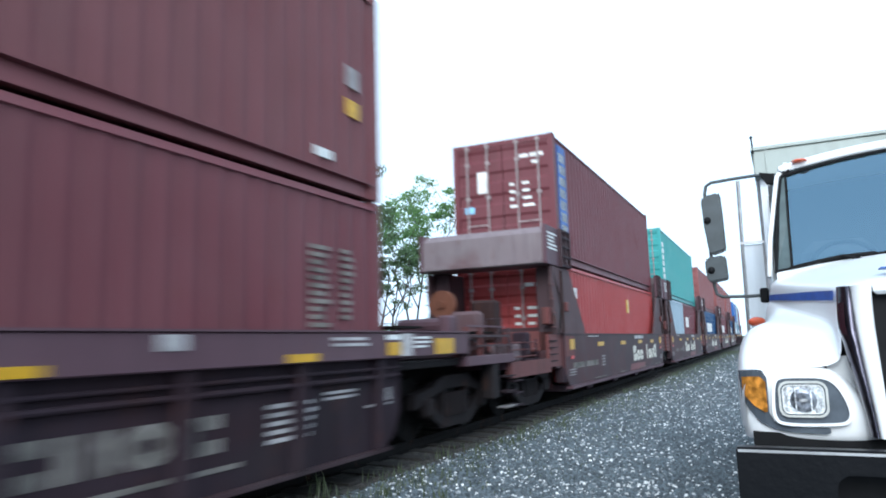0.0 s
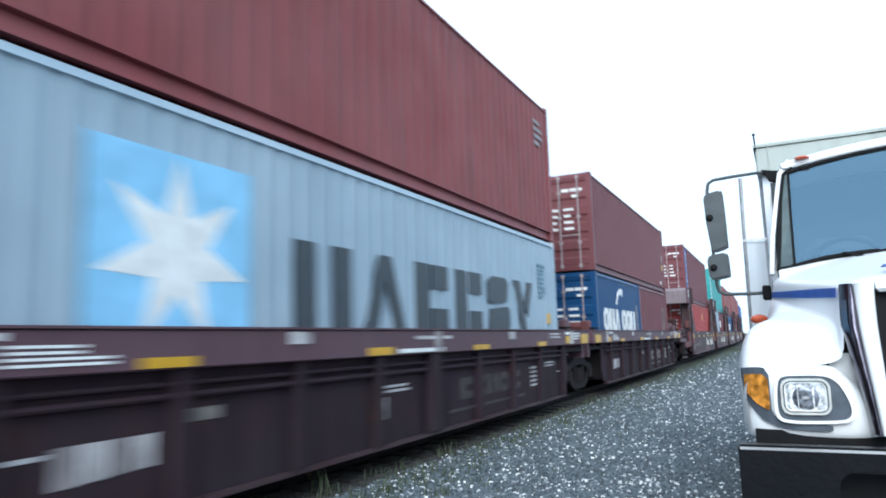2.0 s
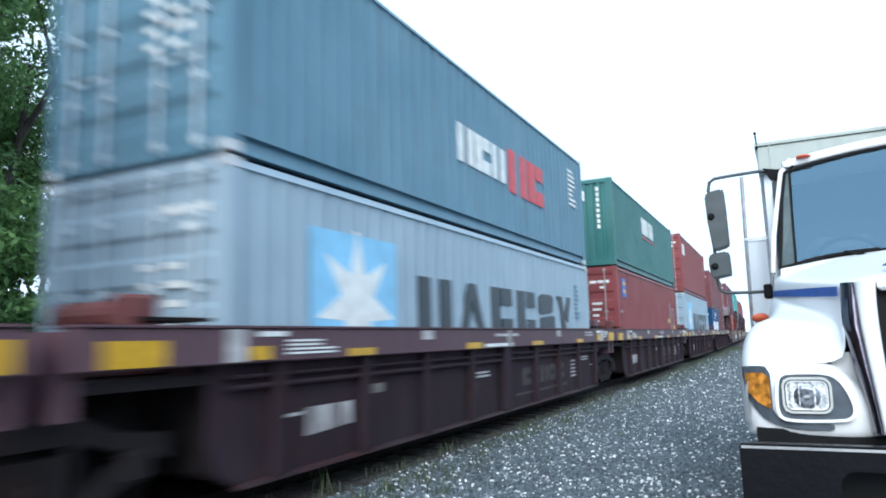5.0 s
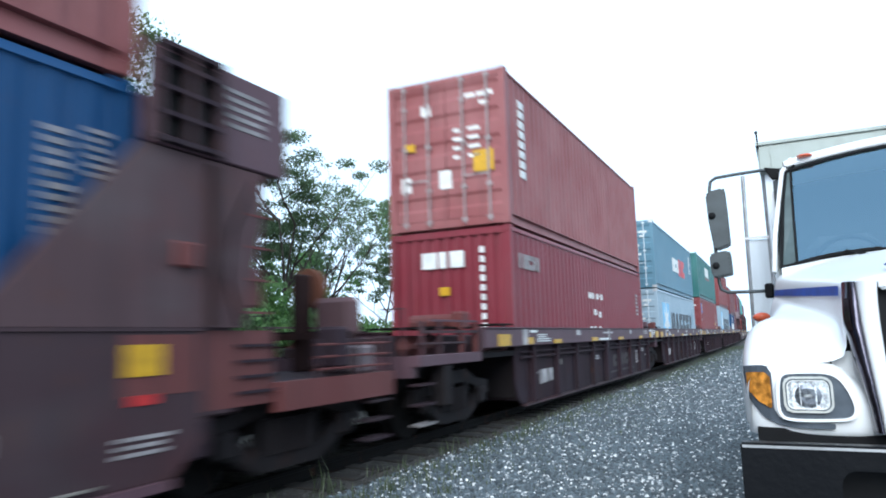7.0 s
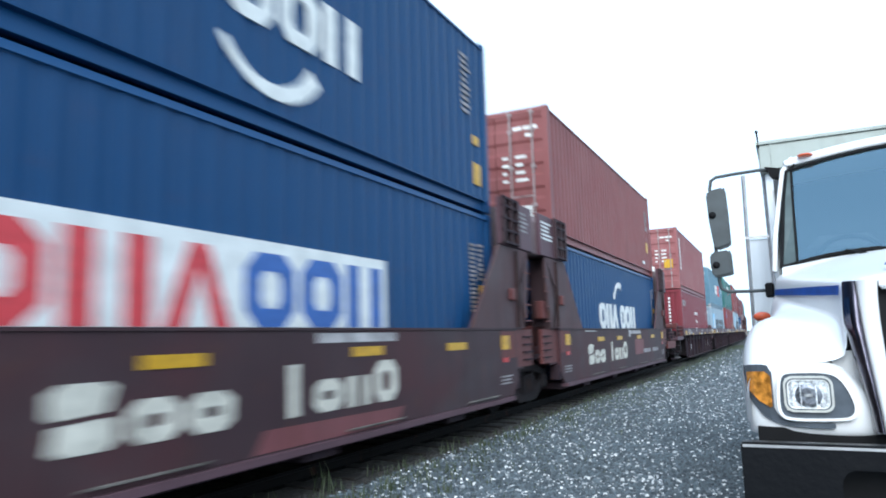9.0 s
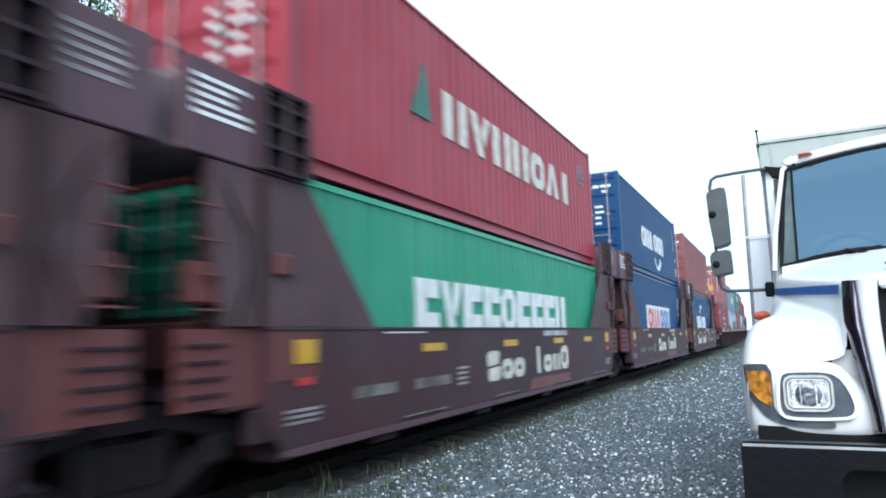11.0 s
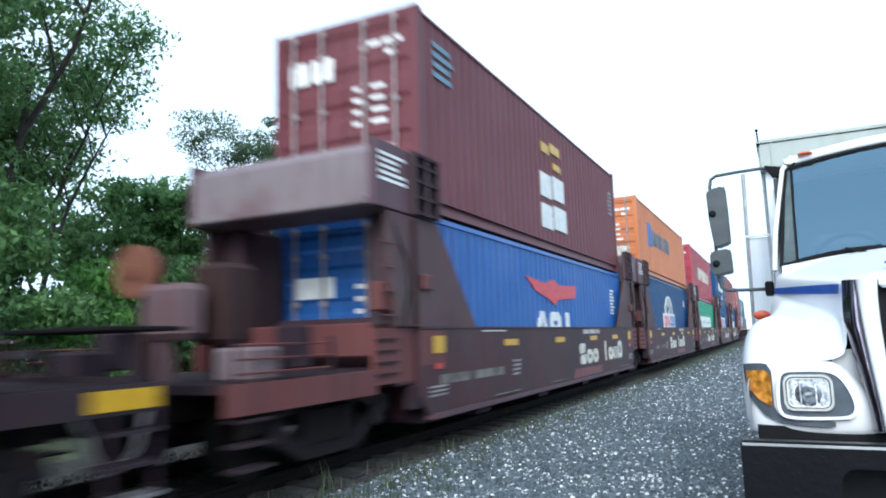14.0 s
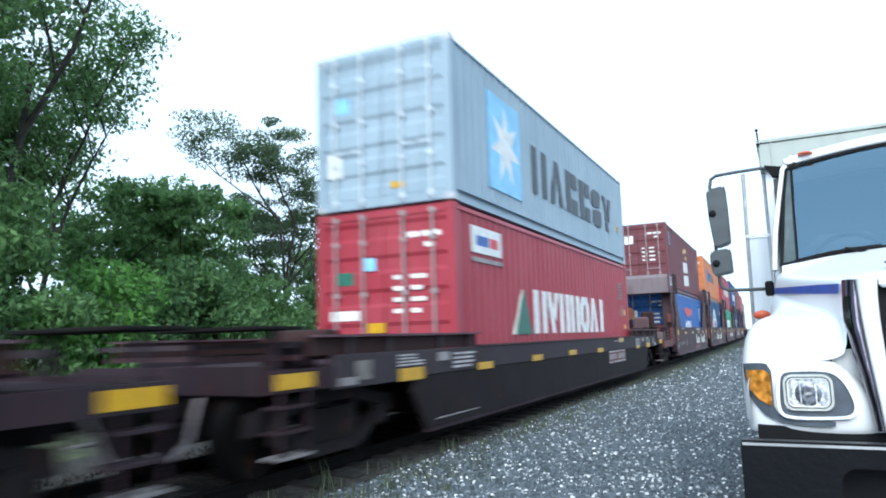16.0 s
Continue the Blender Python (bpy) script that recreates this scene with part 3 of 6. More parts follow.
def bulkhead_wagon(front, rear):
    """A well wagon with flush plate sides and tall end bulkheads."""
    ob = new("well_wagon")
    tagged(ob, "dusty brown steel well wagon with tall end bulkheads", "railway wagon", "well wagons of the train")
    yf, yr = 6.096 + (3.45 if front else 1.4), -6.096 - (3.7 if rear else 1.4)
    X = 1.40
    for sx in (-1, 1):
        part("side_plate", slabbed([(-6.6, 0.75), (-6.35, 0.52), (6.35, 0.52), (6.6, 0.75), (6.6, 1.57), (-6.6, 1.57)], "x", *sorted((sx * (X - 0.07), sx * X))), CAR_BROWN, ob)
        part("bottom_flange", boxed(*sorted((sx * (X - 0.1), sx * (X + 0.05))), -6.3, 6.3, 0.45, 0.515), CAR_PURPLE, ob)
        part("top_flange", boxed(*sorted((sx * (X - 0.12), sx * (X + 0.015))), -6.6, 6.6, 1.573, 1.60), CAR_BROWN, ob)
        for y in (-4.6, -1.8, 1.2, 4.2):
            part("bottom_bracket", boxed(*sorted((sx * (X - 0.3), sx * (X - 0.02))), y - 0.25, y + 0.25, 0.36, 0.465), CAR_DARK, ob)
            part("step_bar", boxed(*sorted((sx * (X + 0.002), sx * (X + 0.03))), y + 0.4, y + 1.5, 0.56, 0.575), DUSTY, ob)
        for way in (-1, 1):
            e = way * 6.096
            part("gusset", slabbed([(e - way * 1.3, 1.603), (e - way * 0.1, 2.95), (e + way * 1.2, 2.95), (e + way * 1.2, 2.5), (e + way * 0.98, 1.603)], "x", *sorted((sx * (X - 0.06), sx * (X - 0.005)))), CAR_GUSSET, ob)
            part("corner_post", boxed(*sorted((sx * (X - 0.42), sx * (X - 0.062))), *sorted((e + way * 0.12, e + way * 0.95)), 0.9, 2.96, 0.02), CAR_BROWN, ob)
            part("end_cap", boxed(*sorted((sx * (X - 0.07), sx * (X + 0.01))), *sorted((e - way * 0.05, e + way * 1.5)), 2.965, 3.76, 0.012), CAR_PURPLE, ob)
            for z in (3.0, 3.2, 3.4, 3.6, 3.74):
                part("cap_rib", boxed(*sorted((sx * (X + 0.012), sx * (X + 0.08))), *sorted((e - way * 0.05, e + way * 0.62)), z - 0.018, z + 0.018), CAR_DARK, ob)
            for y in (-0.05, 0.28, 0.6):
                part("cap_rib", boxed(*sorted((sx * (X + 0.012), sx * (X + 0.085))), *sorted((e + way * y, e + way * (y + 0.05))), 2.97, 3.77), CAR_BROWN, ob)
            # a flat near-black plate paints the shade inside the open frame
            part("cap_pocket", boxed(*sorted((sx * (X + 0.011), sx * (X + 0.02))), *sorted((e + way * 0.05, e + way * 0.58)), 3.05, 3.7), IRON, ob)
            part("end_panel", boxed(*sorted((sx * (X - 0.12), sx * (X - 0.06))), *sorted((e + way * 0.52, e + way * 1.42)), 0.95, 1.58), CAR_RED, ob)
            for z in (1.05, 1.18, 1.31, 1.44):
                part("ladder_rung", boxed(*sorted((sx * (X - 0.058), sx * (X - 0.03))), *sorted((e + way * 0.95, e + way * 1.4)), z, z + 0.025), CAR_DARK, ob)
            part("jack_pad", boxed(*sorted((sx * (X - 0.2), sx * (X - 0.02))), *sorted((e + way * 0.3, e + way * 0.62)), 0.6, 0.9, 0.02), CAR_DARK, ob)
            part("bracket", boxed(*sorted((sx * (X + 0.002), sx * (X + 0.06))), *sorted((e + way * 0.2, e + way * 0.42)), 2.05, 2.25, 0.02), CAR_RED, ob)
            bm = bmesh.new()
            tube(bm, [(sx * (X + 0.02), e + way * 0.9, 1.62), (sx * (X + 0.02), e + way * 0.75, 2.0), (sx * (X + 0.02), e + way * 0.8, 2.4), (sx * (X - 0.02), e + way * 1.1, 2.9)], 0.015, 5)
            part("brake_hose", bm, IRON, ob)
            for z in (1.72, 2.0, 2.28, 2.56):
                part("grab_iron", boxed(*sorted((sx * (X - 0.03), sx * X)), *sorted((e + way * 1.0, e + way * 1.3)), z, z + 0.02), CAR_RED, ob)
            part("valve_box", boxed(*sorted((sx * (X - 0.24), sx * (X - 0.066))), *sorted((e + way * 1.0, e + way * 1.28)), 1.78, 2.12, 0.02), CAR_RED if sx > 0 else CAR_DARK, ob)
            part("pad_bar", boxed(*sorted((sx * (X + 0.002), sx * (X + 0.035))), *sorted((e + way * 0.55, e + way * 0.62)), 1.62, 2.9), CAR_UMBER, ob)
        if sx > 0:
            for way in (-1, 1):
                e = way * 6.096
                y0, y1 = sorted((e + way * 0.75, e + way * 1.38))
                text_panel(ob, y0, y1, 3.28, 3.66, 5, FADED if way > 0 else WHITE, X + 0.012, 3 + way)
                y0, y1 = sorted((e + way * 0.12, e - way * 0.2))
                part("rust_panel", boxed(X - 0.01, X + 0.004, *sorted((e + way * 0.45, e - way * 0.22)), 1.12, 1.55), CAR_RED, ob)
                plate(ob, y0, y1, 1.26, 1.48, YELLOW, X + 0.008)
                plate(ob, y0 + 0.05, y1 - 0.05, 1.06, 1.13, REDLAMP, X + 0.004)
                text_panel(ob, e - 0.25, e + 0.3, 0.72, 0.88, 3, FADED, X + 0.004, 6 + way)
            # the lettering sits further back on a leading wagon and further forward on a last one
            d = -2.78 if front else 2.4 if rear else 0.0
            for u in ((2.93, 5.05, 7.8, 10.2) if front else (2.7, 5.45, 8.1, 10.35)):
                plate(ob, u - 6.4, u - 5.8, 1.30, 1.40, YELLOW, X + 0.002)
            for i, (u0, u1, z1) in enumerate(((4.45, 4.95, 1.24), (5.05, 5.5, 1.1), (5.58, 6.05, 1.1), (6.65, 7.02, 1.26), (7.14, 7.6, 1.1), (7.7, 8.12, 1.1), (8.22, 8.7, 1.24))):
                bm = bmesh.new()
                for poly in shape_of("sooiono"[i], u0 - 6.096 + d, u1 - u0, 0.79, z1):
                    slab(bm, poly, "x", X - 0.005, X + 0.006)
                part("letter_shape", bm, CREAM, ob)
            for u0, u1 in (((8.4, 9.92), (10.0, 11.5)) if front else ((0.1, 1.05), (1.15, 2.5)) if rear else ((0.9, 2.0), (2.2, 3.25))):
                text_panel(ob, u0 - 6.1, u1 - 6.1, 0.86, 1.1, 1, FADED if front else DUSTY, X + 0.002, int(u0 * 9))
            u = 6.52 if front else 7.2
            plate(ob, u - 6.1, u + 1.5 - 6.1, 1.45, 1.545, DULLWHITE, X + 0.002, "notice_bar")
            if front:
                plate(ob, 6.26 - 6.1, 6.5 - 6.1, 1.37, 1.56, DULLWHITE, X + 0.002, "notice_bar")
                part("repair_patch", slabbed([(1.0, 0.84), (2.2, 0.84), (2.4, 1.0), (2.45, 1.27), (1.0, 1.29)], "x", X - 0.004, X + 0.0005), CAR_ROSE, ob, "repainted pinkish red patch")
            else:
                part("repair_patch", slabbed([(0.2, 0.53), (2.6, 0.53), (2.75, 0.70), (0.35, 0.72)], "x", X - 0.004, X + 0.0005), CAR_ROSE, ob, "repainted pinkish red patch")
            text_panel(ob, 1.5 - 6.1, 2.6 - 6.1, 1.53, 1.56, 1, WHITE, X + 0.002, 5)
            if not front:
                u = 2.75 if rear else 3.4
                text_panel(ob, u - 6.1, u - 5.75, 0.82, 1.1, 4, FADED, X + 0.002, 5)
    part("well_floor", boxed(-1.3, 1.3, -6.3, 6.3, 0.40, 0.54), CAR_DARK, ob)
    for way, y, end in ((-1, yr, rear), (1, yf, front)):
        e = way * 6.096
        # dusty plum, made paler to paint in the light on the end faces
        part("cap_beam", slabbed([(e + way * 0.7, 2.97), (e + way * 1.48, 2.97), (e + way * 1.48, 3.6), (e + way * 1.3, 3.74), (e + way * 0.7, 3.74)], "x", -X + 0.075, X - 0.075), CAR_DUST_LIT, ob)
        part("cap_lip", boxed(-X + 0.08, X - 0.08, *sorted((e + way * 1.482, e + way * 1.55)), 2.99, 3.06), CAR_DUST_LIT, ob)
        part("end_bulkhead", boxed(-1.0, 1.0, *sorted((e + way * 0.14, e + way * 0.24)), 0.45, 1.75), CAR_BROWN, ob)
        part("cross_beam", boxed(-1.3, 1.3, *sorted((e + way * 0.72, e + way * 0.95)), 1.25, 1.66, 0.02), CAR_RED, ob)
        y0, y1 = sorted((y, e + way * 0.2))
        part("end_deck", boxed(-1.28, 1.28, y0, y1, 1.04, 1.12), CAR_DARK, ob)
        part("center_sill", boxed(-0.35, 0.35, y0, y1, 0.75, 1.035), CAR_UNDER, ob)
        if way < 0 or end:
            bogie(ob, way * (6.096 + (1.95 if end else 1.69)))
        if end:
            coupler(ob, y, way)
            for sx in (-1, 1):
                part("deck_side", boxed(*sorted((sx * 1.29, sx * 1.38)), *sorted((y, e + way * 1.45)), 0.86, 1.12), CAR_RED, ob)
                bm = bmesh.new()
                for k in range(3):
                    rod(bm, (sx * 1.36, y - way * 0.05, 1.2 + k * 0.12), (sx * 1.36, y - way * 1.45, 1.2 + k * 0.12), 0.013, 5)
                part("hand_rail", bm, CAR_RED, ob)
                for k in (0.05, 0.7, 1.4):
                    part("rail_post", boxed(*sorted((sx * 1.345, sx * 1.375)), *sorted((y - way * k, y - way * (k + 0.03))), 1.12, 1.5), CAR_DARK, ob)
                part("valve_box", boxed(*sorted((sx * 0.9, sx * 1.32)), *sorted((y - way * 0.3, y - way * 0.7)), 1.12, 1.42, 0.03), CAR_DUST_LIT if sx > 0 else CAR_DARK, ob)
                part("retainer_box", boxed(*sorted((sx * 1.1, sx * 1.37)), *sorted((y - way * 0.85, y - way * 1.1)), 1.2, 1.62, 0.03), CAR_DARK, ob)
                for k in range(3):
                    part("step", boxed(*sorted((sx * 1.2, sx * 1.40)), *sorted((y - way * 0.1, y - way * 0.5)), 0.4 + k * 0.2, 0.425 + k * 0.2), CAR_DARK, ob)
            # hand-brake stand at the platform's end
            bm = bmesh.new()
            box(bm, 0.02, 0.2, *sorted((e + way * 3.3, e + way * 3.5)), 1.12, 2.3, 0.02)
            if way < 0:
                box(bm, 0.5, 0.95, *sorted((e + way * 2.9, e + way * 3.3)), 1.45, 2.2, 0.05)
            box(bm, 0.62, 0.72, *sorted((e + way * 3.05, e + way * 3.15)), 1.12, 1.46)
            box(bm, -0.2, 0.98, *sorted((e + way * 3.2, e + way * 3.28)), 1.5, 1.58)
            part("brake_stand", bm, CAR_UMBER, ob)
            bm = bmesh.new()
            rod(bm, (0.1, e + way * 3.51, 2.14), (0.1, e + way * 3.6, 2.14), 0.25, 24)
            rod(bm, (0.1, e + way * 3.6, 2.14), (0.1, e + way * 3.66, 2.14), 0.07, 12)
            part("brake_wheel", bm, CAR_ORANGE, ob, "rust-orange brake wheel")
            bm = bmesh.new()
            box(bm, 0.28, 0.82, *sorted((e + way * 3.4, e + way * 3.68)), 1.5, 2.0, 0.06)
            box(bm, 0.4, 0.5, *sorted((e + way * 3.45, e + way * 3.6)), 1.12, 1.52)
            part("gear_housing", bm, CAR_TANK, ob, "dusty rose gear housing")
    return ob


def low_wagon(loaded):
    """A well wagon with plain dark plate sides and low end platforms."""
    ob = new("well_wagon")
    tagged(ob, "dark grey-brown steel well wagon with smooth sides" if loaded else "empty dark grey-brown steel well wagon", "railway wagon", "well wagons of the train")
    TIP = {1: 10.85, -1: 10.25}
    for sx in (-1, 1):
        # the side is darker below the band
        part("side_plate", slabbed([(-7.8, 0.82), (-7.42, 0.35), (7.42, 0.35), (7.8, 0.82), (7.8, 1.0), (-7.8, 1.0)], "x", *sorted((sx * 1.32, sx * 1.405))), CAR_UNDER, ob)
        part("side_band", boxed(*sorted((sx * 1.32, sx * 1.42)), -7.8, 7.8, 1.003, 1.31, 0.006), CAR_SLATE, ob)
        part("top_flange", boxed(*sorted((sx * 1.28, sx * 1.44)), -5.75, 5.75, 1.313, 1.335), CAR_BROWN, ob)
        part("bottom_flange", boxed(*sorted((sx * 1.3, sx * 1.425)), -7.4, 7.4, 0.31, 0.347), CAR_DARK, ob)
        for way in (-1, 1):
            part("end_side", boxed(*sorted((sx * 1.27, sx * 1.35)), *sorted((way * 5.76, way * 9.72)), 1.315, 1.49), CAR_UMBER, ob, "dark umber raised end plate")
            part("end_flange", boxed(*sorted((sx * 1.24, sx * 1.43)), *sorted((way * 5.76, way * 9.72)), 1.492, 1.515), CAR_PURPLE, ob)
            part("deck_side", boxed(*sorted((sx * 1.31, sx * 1.415)), *sorted((way * 7.805, way * 9.4)), 0.97, 1.31, 0.008), CAR_SLATE, ob)
            part("deck_arm", boxed(*sorted((sx * 1.2, sx * 1.39)), *sorted((way * 9.405, way * TIP[way])), 1.0, 1.2), CAR_DARK, ob)
            for k in (6.1, 7.0, 8.3, 9.1):
                part("gusset", boxed(*sorted((sx * 1.351, sx * 1.41)), *sorted((way * k, way * (k + 0.05))), 1.315, 1.49), CAR_SLATE, ob)
        if sx > 0:
            for y, z in ((-5.6, 0.98), (-3.2, 1.0), (-0.9, 1.02), (1.5, 1.0), (3.87, 1.2), (6.15, 0.98)):
                plate(ob, y - 0.27, y + 0.27, z, z + 0.1, YELLOW, 1.422)
            for way in (-1, 1):
                plate(ob, way * 7.86 - 0.29, way * 7.86 + 0.29, 0.965, 1.11, YELLOW, 1.424)
                m = way * TIP[way] - 0.3 if way > 0 else -10.02
                plate(ob, m - 0.27, m + 0.27, 1.03, 1.17, YELLOW, 1.394)
                text_panel(ob, way * 7.86 - 0.3, way * 7.86 + 0.3, 1.14, 1.29, 4, DULLWHITE, 1.424, 2)
                text_panel(ob, way * 6.3 - 0.4, way * 6.3 + 0.4, 1.05, 1.28, 4, DULLWHITE, 1.424, 3)
                plate(ob, way * 7.0 - 0.16, way * 7.0 + 0.16, 1.16, 1.27, FADED, 1.424, "notice")
                plate(ob, way * 8.9 - 0.14, way * 8.9 + 0.14, 1.04, 1.24, DUSTY, 1.418, "notice")
                plate(ob, way * 9.2 - 0.15, way * 9.2 + 0.15, 1.0, 1.08, FADED, 1.418, "notice")
            text_panel(ob, 3.0, 4.6, 1.22, 1.27, 1, FADED, 1.424, 4)
            text_panel(ob, -7.2, -5.4, 0.44, 0.47, 1, FADED, 1.407, 4)
            part("repainted_panel", boxed(1.403, 1.4085, 2.4, 4.4, 0.68, 0.99), CAR_RED, ob, "repainted rust red panel")
            for z in (0.70, 0.96):
                plate(ob, 2.42, 4.36, z, z + 0.025, DULLWHITE, 1.406, "panel_line")
            for k in range(9):
                if k != 4:
                    plate(ob, 2.5 + k * 0.2, 2.64 + k * 0.2, 0.78, 0.91, FADED, 1.408, "letter_block")
    part("well_floor", boxed(-1.3, 1.3, -6.3, 6.3, 0.40, 0.54), CAR_DARK, ob)
    for way in (-1, 1):
        part("end_bulkhead", boxed(-1.29, 1.29, *sorted((way * 6.25, way * 6.35)), 0.45, 1.3), CAR_DARK, ob)
        part("end_deck", boxed(-1.29, 1.29, *sorted((way * 6.36, way * (TIP[way] - 0.1))), 1.12, 1.2), CAR_DARK, ob)
        part("center_sill", boxed(-0.35, 0.35, *sorted((way * 6.36, way * (TIP[way] - 0.1))), 0.75, 1.115), CAR_UNDER, ob)
        part("cross_beam", boxed(-1.25, 1.25, *sorted((way * (TIP[way] - 0.098), way * TIP[way])), 0.98, 1.24), CAR_DARK, ob)
        part("brake_platform", boxed(0.1, 1.36, *sorted((way * (TIP[way] - 0.45), way * (TIP[way] + 0.25))), 1.565, 1.6, 0.008), IRON, ob)
        for x in (0.2, 1.2):
            part("platform_post", boxed(x, x + 0.06, *sorted((way * (TIP[way] - 0.16), way * (TIP[way] - 0.102))), 1.2, 1.563), CAR_DARK, ob)
        for k, z in ((0, 1.28), (1, 1.4)):
            part("deck_bar", boxed(-1.3, 1.3, *sorted((way * (9.8 + 0.1 * k), way * (9.86 + 0.1 * k))), z, z + 0.05), CAR_SLATE if k else CAR_BROWN, ob)
        bm = bmesh.new()
        rod(bm, (0.35, way * 9.0, 1.42), (1.1, way * 9.0, 1.42), 0.16, 12)
        box(bm, 0.3, 0.42, *sorted((way * 8.8, way * 9.2)), 1.2, 1.5)
        part("brake_cylinder", bm, CAR_UMBER, ob)
        part("valve_box", boxed(0.75, 1.22, *sorted((way * 9.45, way * 9.7)), 1.2, 1.46, 0.03), CAR_DARK, ob)
        for sx in (-1, 1):
            for k in range(3):
                part("step", boxed(*sorted((sx * 1.2, sx * 1.42)), *sorted((way * (TIP[way] - 0.45), way * TIP[way])), 0.42 + k * 0.22, 0.445 + k * 0.22), FADEDSTEP if k == 0 else CAR_DARK, ob)
            for k in (TIP[way] - 0.44, TIP[way] - 0.05):
                part("step_hanger", boxed(*sorted((sx * 1.36, sx * 1.395)), *sorted((way * k, way * (k + 0.03))), 0.42, 1.0), CAR_DARK, ob)
        bogie(ob, way * 9.0)
        coupler(ob, way * TIP[way], way)
    return ob


# ---- the train, wagon by wagon, from its head back ----
built = {}


def wagon(kind, front, rear, s0):
    key = (kind, front, rear)
    if key not in built:
        built[key] = {"band": band_wagon, "bulk": bulkhead_wagon}[kind](front, rear)
        ob = built[key]
    else:
        ob = copy_thing(built[key], Matrix())
    return ride(ob, s0 + 6.096, 0)


def stacked(s0, low, high, low_h=STD, offset=6.096):
    if low:
        ride(low, s0 + offset, WELL)
    if high:
        ride(high, s0 + 6.096, WELL + low_h + 0.028)


# the set at the head: bulkhead wagons
S = 14.63
wagon("bulk", False, True, S)
low = container(VERMILION, "vermilion corrugated shipping container standing in a well wagon", high=STD)
blocks(low, 0.45, 1.5, 1.45, 2.1, 2, WHITE)
mark(low, "sticker", [rect(7.3, 7.6, 1.7, 2.1)], YELLOW)
door_text(low, STD, 3)
top = container(MAROON, "maroon container with a blue and white edge strip", high=HIGH)
mark(top, "edge_strip", [rect(0.35, 0.95, 0.25, 2.7)], LOGOBLUE)
column(top, 0.42, 0.88, 0.4, 2.6, 8)
door_text(top, HIGH, 4)
ends(top, [(-0.62, -0.35, 1.7, 2.2, None), (-0.95, -0.72, 1.25, 1.4, SKYBLUE), (-0.98, -0.75, 0.3, 0.65, CREAM)])
stacked(S, low, top)

S = 30.2
wagon("bulk", False, False, S)
stacked(S, container(GREYBLUE, "grey-blue twenty foot container in a well wagon", 6.058), None, offset=3.03)
part_b = container(MAROON, "maroon twenty foot container with white marks in a well wagon", 6.058)
blocks(part_b, 1.0, 2.2, 1.4, 1.9, 3, WHITE)
top = container(TEAL, "teal corrugated shipping container on top of a stack", high=HIGH)
column(top, 0.3, 0.7, 0.5, 2.4, 7)
stacked(S, part_b, top, offset=9.16)
AHEAD = ((45.8, BLUE, BROWN, "bulk", False, False), (61.4, MAROON, BROWN, "bulk", False, False), (77.0, BLUE, BROWN, "bulk", True, False),
         (97.1, GREYBLUE, AZURE, "band", False, True), (112.7, STEELBLUE, GREYBLUE, "band", False, False), (128.3, MAROON, BROWN, "band", False, False),
         (143.9, BLUE, BRICK, "band", False, False), (159.5, GREYBLUE, MAROON, "band", True, False), (179.7, MAROON, GREYBLUE, "bulk", False, True),
         (195.3, BLUE, BROWN, "bulk", False, False), (210.9, RED, BROWN, "bulk", False, False), (226.5, MAROON, GREEN, "bulk", True, False))
for i, (S, a, b, kind, f, r) in enumerate(AHEAD):
    wagon(kind, f, r, S)
    low = container(a, a.name.replace("_paint", "").replace("_", " ") + " shipping container low in a well wagon", high=STD)
    top = container(b, b.name.replace("_paint", "").replace("_", " ") + " shipping container on top of a stack", high=HIGH if i % 3 else STD)
    blocks(low, 4, 8, 1.2, 1.8, 6, WHITE)
    stacked(S, low, top)


def ship_mark(ob, u, z, h, mat=WHITE, up=True):
    """A name in blocks with a swoosh over or under it."""
    blocks(ob, u, u + h * 3.3, z, z + h, "ona", mat, 0.12)
    blocks(ob, u + h * 3.7, u + h * 7.0, z, z + h, "oon", mat, 0.12)
    if up:
        mark(ob, "swoosh", [arc(u + h * 3.75, z + h * 0.8, h * 1.2, 158, 72, 0.05, 0.2)], mat)
    else:
        mark(ob, "swoosh", [arc(u + h * 4.7, z + h * 0.35, h * 1.35, 215, 322, 0.08, 0.22)], mat)


def star_mark(ob, u0, u1, z0, z1, l0, l1, lz0, lz1, n=6):
    mark(ob, "blue_square", [rect(u0, u1, z0, z1)], SKYBLUE)
    mark(ob, "white_star", [star((u0 + u1) / 2, (z0 + z1) / 2, (u1 - u0) * 0.47)], WHITE, lift=0.007)
    blocks(ob, l0, l1, lz0, lz1, "naeesv" if n == 6 else n, CHARCOAL, 0.2)


# the set of plum wagons
S = -5.06
wagon("band", True, False, S)
front20 = container(MAROON, "maroon twenty foot container beside a blue one", 6.058)
lines(front20, 4.7, 5.05, 0.55, 2.0, 9, DUSTY, seed=3)
lines(front20, 5.25, 5.5, 1.2, 2.0, 5, DUSTY, seed=4)
stacked(S, front20, None, offset=9.16)
rear20 = container(BLUE, "navy blue twenty foot container with white blocks and swoosh", 6.058)
ship_mark(rear20, 0.75, 1.05, 0.62)
lines(rear20, 5.3, 5.6, 0.9, 1.9, 7, FADED, seed=5)
door_text(rear20, STD, 5)
top = container(RUSSET, "reddish brown shipping container on top of a stack", high=STD)
mark(top, "sticker", [rect(11.5, 11.75, 0.9, 1.1)], YELLOW)
mark(top, "sticker", [rect(11.5, 11.75, 1.25, 1.5)], FADED)
mark(top, "sticker", [rect(10.9, 11.2, 0.3, 0.4)], WHITE)
door_text(top, STD, 6)
